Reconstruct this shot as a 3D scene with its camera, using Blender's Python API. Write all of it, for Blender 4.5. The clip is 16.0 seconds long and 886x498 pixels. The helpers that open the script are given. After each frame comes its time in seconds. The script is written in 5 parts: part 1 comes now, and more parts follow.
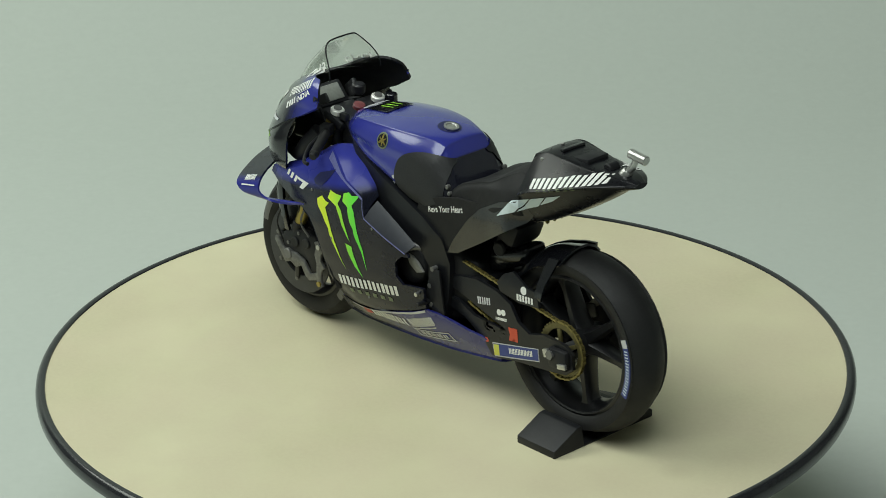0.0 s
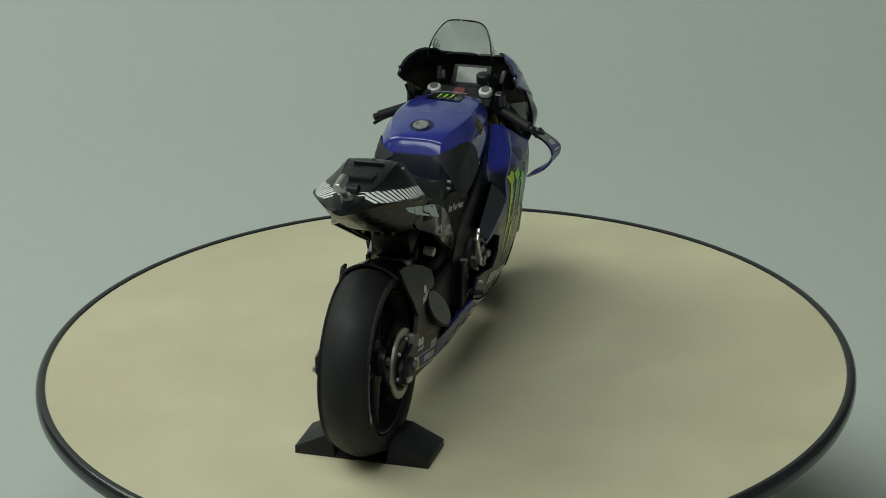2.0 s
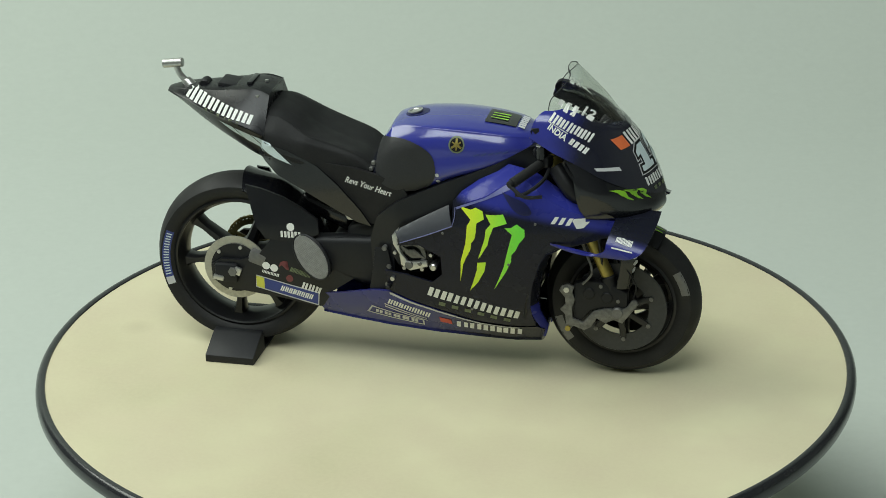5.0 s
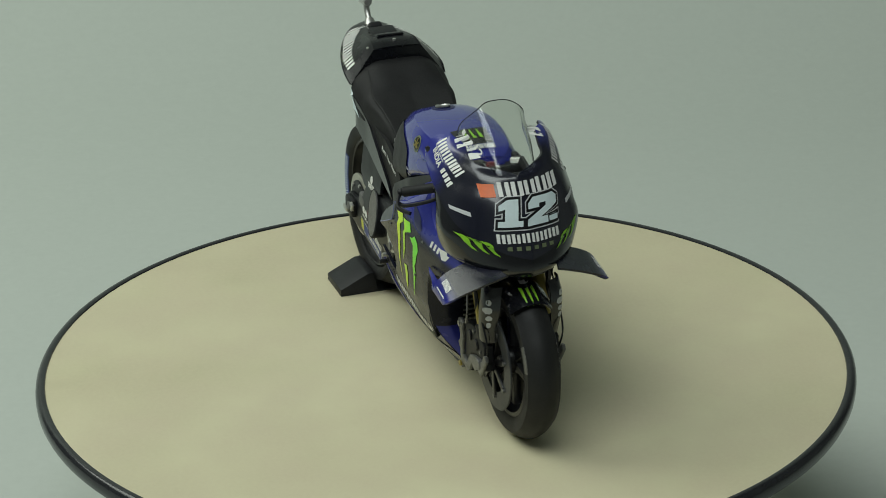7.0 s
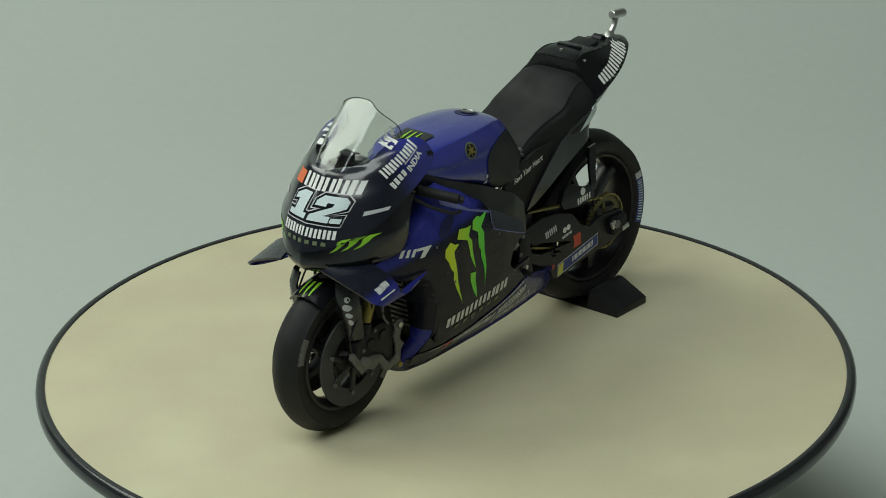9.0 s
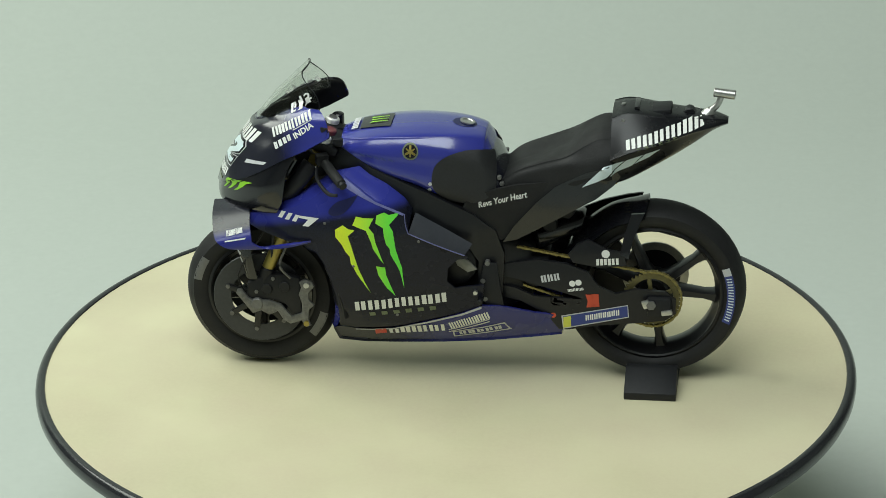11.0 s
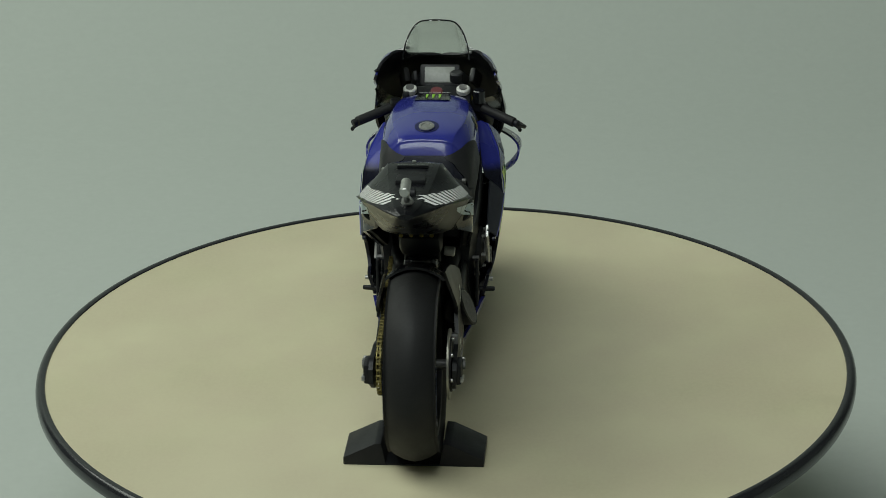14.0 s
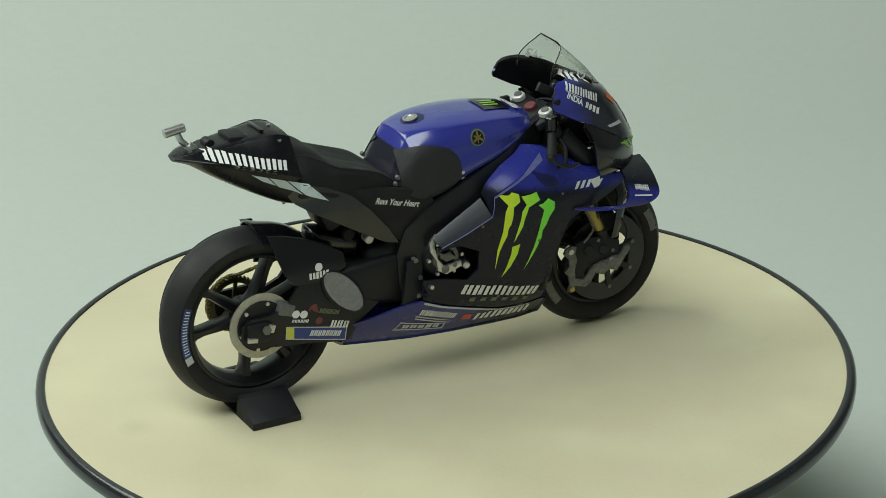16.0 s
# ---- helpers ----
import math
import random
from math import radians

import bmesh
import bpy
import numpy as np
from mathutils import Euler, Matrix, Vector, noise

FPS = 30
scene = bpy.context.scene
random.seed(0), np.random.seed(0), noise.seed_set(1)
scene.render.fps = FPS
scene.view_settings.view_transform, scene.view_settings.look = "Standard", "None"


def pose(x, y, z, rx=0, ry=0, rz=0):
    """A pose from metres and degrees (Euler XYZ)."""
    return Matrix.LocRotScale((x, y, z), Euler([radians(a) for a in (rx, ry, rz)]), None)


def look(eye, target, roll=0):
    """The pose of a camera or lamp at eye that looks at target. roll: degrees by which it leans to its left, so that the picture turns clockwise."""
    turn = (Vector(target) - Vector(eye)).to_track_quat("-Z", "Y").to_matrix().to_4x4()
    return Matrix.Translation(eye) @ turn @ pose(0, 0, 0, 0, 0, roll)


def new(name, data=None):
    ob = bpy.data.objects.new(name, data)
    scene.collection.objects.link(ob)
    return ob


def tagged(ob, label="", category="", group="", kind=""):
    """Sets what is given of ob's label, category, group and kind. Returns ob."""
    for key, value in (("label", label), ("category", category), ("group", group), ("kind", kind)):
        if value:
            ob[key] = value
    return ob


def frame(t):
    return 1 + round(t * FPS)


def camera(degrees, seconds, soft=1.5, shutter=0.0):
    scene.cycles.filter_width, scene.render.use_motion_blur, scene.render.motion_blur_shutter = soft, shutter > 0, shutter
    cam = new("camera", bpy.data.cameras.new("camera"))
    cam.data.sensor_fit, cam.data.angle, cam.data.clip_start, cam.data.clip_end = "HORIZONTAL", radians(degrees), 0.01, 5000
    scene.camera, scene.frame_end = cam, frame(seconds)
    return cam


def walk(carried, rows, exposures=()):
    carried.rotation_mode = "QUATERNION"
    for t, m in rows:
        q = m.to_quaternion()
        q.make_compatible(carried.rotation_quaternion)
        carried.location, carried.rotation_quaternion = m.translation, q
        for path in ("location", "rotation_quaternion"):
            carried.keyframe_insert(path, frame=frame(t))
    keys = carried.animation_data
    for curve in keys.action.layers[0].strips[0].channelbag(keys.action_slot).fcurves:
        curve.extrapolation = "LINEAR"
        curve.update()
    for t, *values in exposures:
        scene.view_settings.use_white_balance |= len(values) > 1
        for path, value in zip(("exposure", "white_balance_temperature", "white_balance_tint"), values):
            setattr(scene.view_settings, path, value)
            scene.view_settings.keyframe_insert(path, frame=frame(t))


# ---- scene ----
from mathutils.bvhtree import BVHTree

# ---- camera: stands still before the turntable ----
cam = camera(17.667, 16.0, soft=0.85, shutter=0.2)
EYE = Vector((0.0, -0.8236, 0.38546))
PITCH, YAW, ROLL = 22.873, -0.006, -1.130
AIM = EYE + Vector((math.sin(radians(YAW)) * math.cos(radians(PITCH)),
                    math.cos(radians(YAW)) * math.cos(radians(PITCH)), -math.sin(radians(PITCH))))
VIEW = look(EYE, AIM, ROLL)
walk(cam, [(0.0, VIEW), (16.0, VIEW)],
     exposures=[(0.0, -0.12), (0.5, -0.32), (1.5, -0.56), (2.5, -0.40), (3.0, -0.18), (4.0, 0.05), (4.5, 0.10), (6.5, -0.22), (7.5, -0.53), (8.5, -0.48), (9.0, -0.38), (10.5, 0.08), (11.5, 0.12), (12.0, -0.02), (12.5, -0.18), (14.0, -0.57), (15.0, -0.36), (16.0, 0.02)])

# the turn of the table: degrees at the start, degrees a second
TURN, SPEED = 131.262, -29.019
BIKE_SEAT = pose(0, 0.0037, 0, 0, 0, 0.5)
STAND_SEAT = pose(0, 0.0037, 0, 0, 0, -0.25)
# small unevenness of the drive, degrees by seconds
UNEVEN = {0.0: 0.8, 0.5: 0.45, 1.0: 0.4, 1.5: 0.1, 2.0: -0.3, 2.5: -0.9, 3.0: -0.3, 3.5: -0.25, 4.0: 0.0, 6.5: -0.4, 7.0: 0.1, 7.5: -0.4, 8.0: -0.2,
          8.5: -0.8, 9.0: -0.4, 11.5: 0.35, 12.0: 0.85, 12.5: 0.75, 13.0: 1.0, 13.5: -0.1, 14.0: 0.2, 14.5: -0.8, 15.0: -0.4, 15.5: -0.3, 16.0: 0.4}

# ---- light: an assumed closed small studio with two unseen lamps above ----
world = bpy.data.worlds.new("world")
scene.world = world
world.use_nodes = True
world.node_tree.nodes["Background"].inputs[0].default_value = (0.5, 0.52, 0.5, 1)
world.node_tree.nodes["Background"].inputs[1].default_value = 0.05


def area_lamp(name, eye, target, sx, sy, watts, colour):
    data = bpy.data.lights.new(name, "AREA")
    data.shape, data.size, data.size_y = "RECTANGLE", sx, sy
    data.energy, data.color = watts, colour
    ob = new(name, data)
    ob.matrix_basis = look(eye, target)
    return ob


area_lamp("key_softbox", (-0.88, 0.24, 0.98), (0, 0.0, 0.03), 0.85, 0.75, 10.9, (0.905, 0.97, 0.87))
# fill lamp added to brighten the sides that face the camera
area_lamp("front_fill", (-0.26, -0.62, 1.25), (0.0, 0, 0.02), 1.0, 0.8, 13.4, (0.895, 0.98, 0.945))


# ---- materials ----
def nodes_of(name):
    m = bpy.data.materials.new(name)
    m.use_nodes = True
    t = m.node_tree
    return m, t, t.nodes["Principled BSDF"], t.nodes.new("ShaderNodeTexCoord")


def link(t, a, b):
    t.links.new(a, b)


def noise_ramp(t, co, scale, lo, hi, detail=4.0):
    """A noise between lo and hi, as a value."""
    n = t.nodes.new("ShaderNodeTexNoise")
    n.inputs["Scale"].default_value, n.inputs["Detail"].default_value = scale, detail
    link(t, co.outputs["Object"], n.inputs["Vector"])
    r = t.nodes.new("ShaderNodeMapRange")
    r.inputs[1].default_value, r.inputs[2].default_value = 0.3, 0.7
    r.inputs[3].default_value, r.inputs[4].default_value = lo, hi
    link(t, n.outputs["Fac"], r.inputs[0])
    return r.outputs[0]


def mix(t, fac, a, b):
    """Colours a and b (sockets or tuples) mixed by fac (socket or number)."""
    x = t.nodes.new("ShaderNodeMix")
    x.data_type = "RGBA"
    for i, v in ((0, fac), (6, a), (7, b)):
        if isinstance(v, bpy.types.NodeSocket):
            link(t, v, x.inputs[i])
        else:
            x.inputs[i].default_value = v if i == 0 else (*v, 1)
    return x.outputs[2]


def slope(t, co, ax, ay, az, start, width):
    """0 to 1 across a soft line in the thing's own space, in millimetres."""
    d = t.nodes.new("ShaderNodeVectorMath")
    d.operation = "DOT_PRODUCT"
    d.inputs[1].default_value = (ax * 1000, ay * 1000, az * 1000)
    link(t, co.outputs["Object"], d.inputs[0])
    r = t.nodes.new("ShaderNodeMapRange")
    r.interpolation_type = "SMOOTHSTEP"
    r.inputs[1].default_value, r.inputs[2].default_value = start, start + width
    link(t, d.outputs["Value"], r.inputs[0])
    return r.outputs[0]


def bump(t, p, co, scale, strength, distance=0.0002):
    n = t.nodes.new("ShaderNodeTexNoise")
    n.inputs["Scale"].default_value, n.inputs["Detail"].default_value = scale, 3
    link(t, co.outputs["Object"], n.inputs["Vector"])
    b = t.nodes.new("ShaderNodeBump")
    b.inputs["Strength"].default_value, b.inputs["Distance"].default_value = strength, distance
    link(t, n.outputs["Fac"], b.inputs["Height"])
    link(t, b.outputs["Normal"], p.inputs["Normal"])


def plain(name, colour, rough, metal=0.0, vary=0.15, grain=900, relief=0.0, coat=0.0, spec=0.5):
    """A surface of one colour with fine and coarse variation."""
    m, t, p, co = nodes_of(name)
    dark = tuple(c * (1 - vary) for c in colour)
    light = tuple(min(1, c * (1 + vary)) for c in colour)
    c1 = mix(t, noise_ramp(t, co, grain, 0, 1), dark, light)
    c2 = mix(t, noise_ramp(t, co, 60, 0, 0.5), c1, colour)
    link(t, c2, p.inputs["Base Color"])
    link(t, noise_ramp(t, co, 130, rough * 0.85, min(1, rough * 1.15)), p.inputs["Roughness"])
    p.inputs["Metallic"].default_value = metal
    p.inputs["Coat Weight"].default_value = coat
    p.inputs["Coat Roughness"].default_value = 0.08
    p.inputs["Specular IOR Level"].default_value = spec
    if relief:
        bump(t, p, co, grain, relief)
    return m


BLUE, DARK = (0.028, 0.035, 0.27), (0.0070, 0.0076, 0.0115)


def two_tone(name, ax, ay, az, start, width, low=DARK, high=BLUE, rough=0.26, spec=0.3, coat=0.1):
    """Lacquer that fades from one colour to another along a line."""
    m, t, p, co = nodes_of(name)
    c = mix(t, slope(t, co, ax, ay, az, start, width), low, high)
    speck = noise_ramp(t, co, 2500, 0.0, 0.10)
    c = mix(t, speck, c, (0.07, 0.08, 0.2))
    link(t, c, p.inputs["Base Color"])
    link(t, noise_ramp(t, co, 90, rough * 0.85, rough * 1.2), p.inputs["Roughness"])
    p.inputs["Coat Weight"].default_value = coat
    p.inputs["Coat Roughness"].default_value = 0.1
    p.inputs["Specular IOR Level"].default_value = spec
    return m


M_TANK = two_tone("tank_lacquer", 1, 0, 1, 58.2, 1.2, rough=0.2, spec=0.5, coat=0.8)
M_COWL = two_tone("cowl_lacquer", -1, 0, 0.15, -36, 13, rough=0.22, spec=0.5, coat=0.7)
M_FAIR = two_tone("fairing_lacquer", 0.2, 0, 1, 62.5, 3.5, spec=0.2)
M_BLUE = two_tone("blue_lacquer", 0, 0, 1, 0, 1)
M_BELLY = two_tone("belly_lacquer", -1, 0, 0.2, -18, 30, high=(0.020, 0.023, 0.17), spec=0.4, coat=0.4)
M_WINGS = {s: two_tone("wing_lacquer", -0.2, 0.35 * s, -0.9, -53.5, 4, high=(0.022, 0.026, 0.22), spec=0.35, coat=0.25) for s in (-1, 1)}
M_BLACK = plain("black_lacquer", (0.0072, 0.0077, 0.0102), 0.2, spec=0.5, coat=0.3)
M_TAIL = plain("tail_carbon", (0.0068, 0.0072, 0.0090), 0.28, spec=0.32)
M_MATT = plain("matt_black_plastic", (0.0105, 0.0110, 0.0130), 0.5, relief=0.12, spec=0.35)
M_FRAME = plain("frame_black", (0.0082, 0.0088, 0.0110), 0.38, spec=0.4)
M_SEAT = plain("seat_foam", (0.0110, 0.0112, 0.0118), 0.68, grain=1600, relief=0.35, spec=0.35)
M_RUBBER = plain("rubber", (0.0135, 0.0136, 0.0138), 0.6, grain=1400, relief=0.15, spec=0.35)
M_RIM = plain("rim_black", (0.0080, 0.0082, 0.0092), 0.35)
M_CARBON = plain("carbon_disc", (0.042, 0.044, 0.046), 0.45, metal=0.2)
M_STEEL = plain("bare_metal", (0.55, 0.55, 0.53), 0.33, metal=0.9)
M_CAP = plain("fork_cap_metal", (0.72, 0.72, 0.68), 0.42, metal=0.35)
M_DISC = plain("pale_disc", (0.44, 0.43, 0.37), 0.38, metal=0.65)
M_CAST = plain("cast_alloy", (0.16, 0.16, 0.152), 0.42, metal=0.5, vary=0.35, relief=0.5)
M_GREY = plain("cast_grey", (0.17, 0.17, 0.165), 0.45, metal=0.5)
M_BRASS = plain("dull_brass", (0.16, 0.14, 0.06), 0.42, metal=0.6)
M_CHAIN = plain("chain_gold", (0.25, 0.21, 0.075), 0.4, metal=0.7, vary=0.4)
M_GOLD = plain("gold_metal", (0.36, 0.29, 0.08), 0.38, metal=0.75)
M_WHITE = plain("white_print", (0.78, 0.79, 0.76), 0.4, vary=0.04)
M_PALE = plain("pale_blue_print", (0.62, 0.72, 0.74), 0.4, vary=0.04)
M_SILVER = plain("silver_print", (0.55, 0.56, 0.57), 0.38, vary=0.06)
M_OLIVE = plain("dull_green_print", (0.14, 0.17, 0.09), 0.45, vary=0.05)
M_RED = plain("red_print", (0.55, 0.07, 0.03), 0.45, vary=0.05)
M_ORANGE = plain("orange_print", (0.72, 0.16, 0.05), 0.45, vary=0.05)
M_YELLOW = plain("yellow_print", (0.62, 0.62, 0.08), 0.45, vary=0.05)
M_NAVY = plain("navy_print", (0.03, 0.05, 0.22), 0.45, vary=0.05)
M_GREEN = plain("green_print", (0.26, 0.58, 0.03), 0.4, vary=0.05)
M_CLAW = {-1: two_tone("claw_print", 1, 0, 0, 9, 20, (0.78, 0.93, 0.03), (0.20, 0.86, 0.06), 0.4),
          1: two_tone("claw_print", -1, 0, 0, -29, 18, (0.78, 0.93, 0.03), (0.15, 0.86, 0.06), 0.4)}
M_PAD = plain("dark_grey_pad", (0.0165, 0.0172, 0.0185), 0.55, grain=1600, relief=0.25)
M_FACET = plain("facet_sheen_grey", (0.030, 0.033, 0.042), 0.36, coat=0.1)
# lavender for the highlight painted along the fairing's upper edge, and for the panel lip
M_LAV = plain("lavender_edge", (0.15, 0.16, 0.36), 0.3)
M_DULLRED = plain("dull_red", (0.15, 0.035, 0.04), 0.45)
# darker blue that paints the shade inside hollows left flat
M_RECESS_SHADE = plain("recess_shade_blue", (0.010, 0.013, 0.075), 0.4)
M_DISPLAY = plain("display_glass", (0.21, 0.22, 0.20), 0.3)
M_MESH = plain("grille_mesh", (0.24, 0.24, 0.22), 0.5, metal=0.3)

M_GLASS, gt, gp, gco = nodes_of("clear_screen")
gp.inputs["Base Color"].default_value = (0.90, 0.92, 0.89, 1)
gp.inputs["Transmission Weight"].default_value = 1.0
gp.inputs["IOR"].default_value = 1.45
link(gt, noise_ramp(gt, gco, 200, 0.02, 0.06), gp.inputs["Roughness"])

# the cream top of the table, with faint stains
M_CREAM, ct, cp, cco = nodes_of("cream_board")
c1 = mix(ct, noise_ramp(ct, cco, 14, 0, 1, 5), (0.53, 0.492, 0.315), (0.73, 0.70, 0.462))
c2 = mix(ct, noise_ramp(ct, cco, 38, 0, 0.6, 7), c1, (0.60, 0.515, 0.365))
c2 = mix(ct, noise_ramp(ct, cco, 9, 0, 0.42, 4), c2, (0.575, 0.51, 0.375))
c3 = mix(ct, noise_ramp(ct, cco, 700, 0, 0.25), c2, (0.67, 0.628, 0.435))
spots = ct.nodes.new("ShaderNodeTexVoronoi")
spots.inputs["Scale"].default_value = 17
link(ct, cco.outputs["Object"], spots.inputs["Vector"])
near = ct.nodes.new("ShaderNodeMapRange")
near.inputs[1].default_value, near.inputs[2].default_value = 0.0, 0.11
near.inputs[3].default_value, near.inputs[4].default_value = 0.5, 0.0
link(ct, spots.outputs["Distance"], near.inputs[0])
link(ct, mix(ct, near.outputs[0], c3, (0.47, 0.42, 0.28)), cp.inputs["Base Color"])
link(ct, noise_ramp(ct, cco, 30, 0.5, 0.65), cp.inputs["Roughness"])
bump(ct, cp, cco, 1200, 0.08)

M_EDGE = plain("black_edging", (0.018, 0.019, 0.022), 0.2, grain=500)
M_PAPER = plain("grey_green_paper", (0.50, 0.545, 0.50), 0.85, vary=0.02, grain=300)
M_WALL = plain("room_paint", (0.38, 0.39, 0.37), 0.9, vary=0.03, grain=20)


# ---- mesh helpers: all bike measures in millimetres ----
def part(name, bm, material, parent, label="", sharp=38):
    """Links a bmesh in millimetres as one mesh object under parent."""
    bmesh.ops.recalc_face_normals(bm, faces=bm.faces)
    bm.transform(Matrix.Scale(0.001, 4))
    me = bpy.data.meshes.new(name)
    bm.to_mesh(me)
    bm.free()
    me.materials.append(material)
    me.shade_smooth()
    me.set_sharp_from_angle(angle=radians(sharp))
    ob = new(name, me)
    ob.parent = parent
    if label:
        tagged(ob, label)
    return ob


def thing(name, label, category, group="", kind=""):
    return tagged(new(name), label, category, group, kind)


def spline(points, n):
    """n points along a smooth curve through the given ones, by even parameter."""
    pts = [np.array(p, float) for p in points]
    out = []
    for k in range(n):
        s = k / (n - 1) * (len(pts) - 1)
        i = min(int(s), len(pts) - 2)
        f = s - i
        a, b, c, d = pts[max(i - 1, 0)], pts[i], pts[i + 1], pts[min(i + 2, len(pts) - 1)]
        out.append(0.5 * (2 * b + (c - a) * f + (2 * a - 5 * b + 4 * c - d) * f * f + (3 * b - 3 * c + d - a) * f ** 3))
    return out


def skin(rings, closed=True, cap=True, bm=None):
    bm = bm or bmesh.new()
    rows = [[bm.verts.new(tuple(p)) for p in ring] for ring in rings]
    for a, b in zip(rows, rows[1:]):
        m = len(a)
        for i in range(m if closed else m - 1):
            j = (i + 1) % m
            bm.faces.new((a[i], a[j], b[j], b[i]))
    if cap and closed:
        bm.faces.new(rows[0][::-1])
        bm.faces.new(rows[-1])
    return bm


def body(stations, around=18, along=4):
    """A closed body, alike on both sides: stations of x and a half outline (y, z) from the top's middle to the bottom's."""
    halves = [[(x, y, z) for y, z in half] for x, half in stations]
    n = (len(halves) - 1) * along + 1
    tracks = [spline([h[k] for h in halves], n) for k in range(len(halves[0]))]
    rings = []
    for i in range(n):
        half = spline([t[i] for t in tracks], around)
        rings.append(half + [(p[0], -p[1], p[2]) for p in half[-2:0:-1]])
    return skin(rings)


def solid(bm, thick):
    bmesh.ops.recalc_face_normals(bm, faces=bm.faces)
    bmesh.ops.solidify(bm, geom=bm.faces[:], thickness=thick)
    return bm


def dice(bm, step, axes=(0, 1)):
    """Cuts flat faces into small ones along a grid."""
    for ax in axes:
        lo = min(v.co[ax] for v in bm.verts)
        hi = max(v.co[ax] for v in bm.verts)
        for k in range(math.floor(lo / step) + 1, math.ceil(hi / step)):
            co, no = [0, 0, 0], [0, 0, 0]
            co[ax], no[ax] = k * step, 1
            bmesh.ops.bisect_plane(bm, geom=bm.verts[:] + bm.edges[:] + bm.faces[:], plane_co=co, plane_no=no)
    return bm


def flat(outlines, step):
    """A flat sheet in u, v from closed outlines."""
    bm = bmesh.new()
    for pts in outlines:
        bm.faces.new([bm.verts.new((u, v, 0)) for u, v in pts])
    bmesh.ops.triangulate(bm, faces=bm.faces[:])
    return dice(bm, step)


def panel(outline, side, depth, thick, step=2.0, round_by=0):
    """A shell on one side of the bike: an (x, z) outline laid on the surface y = depth(x, z)."""
    if round_by:
        outline = [tuple(p) for p in spline(list(outline) + [outline[0]], round_by)[:-1]]
    bm = flat([outline], step)
    for v in bm.verts:
        x, z = v.co.x, v.co.y
        v.co = (x, side * depth(x, z), z)
    bmesh.ops.remove_doubles(bm, verts=bm.verts, dist=0.01)
    bmesh.ops.recalc_face_normals(bm, faces=bm.faces)
    n = sum((f.normal.y for f in bm.faces))
    if n * side < 0:
        bmesh.ops.reverse_faces(bm, faces=bm.faces)
    inner = bmesh.ops.duplicate(bm, geom=bm.verts[:] + bm.edges[:] + bm.faces[:])
    twin = {}
    for k, v in inner["vert_map"].items():
        twin[k] = v
    firsts = [e for e in bm.edges if len(e.link_faces) == 1]
    copies = {e for e in inner["geom"] if isinstance(e, bmesh.types.BMVert)}
    for v in copies:
        v.co.y -= side * thick
    for e in firsts:
        a, b = e.verts
        if a in copies or a not in twin or b not in twin:
            continue
        bm.faces.new((a, b, twin[b], twin[a]))
    return bm


def box(size, m=None, bevel=0.4, bm=None):
    bm2 = bmesh.new()
    bmesh.ops.create_cube(bm2, size=1, matrix=Matrix.Diagonal((*size, 1)))
    if bevel:
        bmesh.ops.bevel(bm2, geom=bm2.edges[:], offset=bevel, segments=2, affect="EDGES", profile=0.5)
    if m is not None:
        bm2.transform(m)
    return join(bm, bm2)


def join(bm, extra):
    if bm is None:
        return extra
    me = bpy.data.meshes.new("join")
    extra.to_mesh(me)
    extra.free()
    bm.from_mesh(me)
    bpy.data.meshes.remove(me)
    return bm


def at(x, y, z, rx=0, ry=0, rz=0):
    return pose(x, y, z, rx, ry, rz)


def rod(a, b, r, r2=None, n=14, bm=None, bevel=0.0):
    """A round bar between two points."""
    a, b = Vector(a), Vector(b)
    d = b - a
    q = d.to_track_quat("Z", "Y").to_matrix()
    r2 = r if r2 is None else r2
    prof = [(0, r), (1, r2)] if not bevel else [(0, r - bevel), (bevel / d.length, r), (1 - bevel / d.length, r2), (1, r2 - bevel)]
    rings = []
    for s, rr in prof:
        rings.append([a + d * s + q @ Vector((math.cos(k * math.tau / n) * rr, math.sin(k * math.tau / n) * rr, 0)) for k in range(n)])
    return skin(rings, bm=bm)


def tube(points, r, n=8, steps=20, bm=None):
    """A bent round bar along a smooth curve."""
    pts = [Vector(p) for p in spline(points, steps)]
    rings = []
    for i, p in enumerate(pts):
        d = pts[min(i + 1, len(pts) - 1)] - pts[max(i - 1, 0)]
        q = d.to_track_quat("Z", "Y").to_matrix()
        rings.append([p + q @ Vector((math.cos(k * math.tau / n) * r, math.sin(k * math.tau / n) * r, 0)) for k in range(n)])
    return skin(rings, bm=bm)


def revolve(profile, x, z, n=64, closed=True, y0=0.0, bm=None):
    """A ring round an axle across the bike: profile of (radius, y)."""
    rings = []
    for k in range(n + 1):
        a = k % n * math.tau / n
        rings.append([(x + r * math.cos(a), y + y0, z + r * math.sin(a)) for r, y in profile])
    bm2 = skin(rings, closed=closed, cap=False)
    bmesh.ops.remove_doubles(bm2, verts=bm2.verts, dist=0.0005)
    return join(bm, bm2)


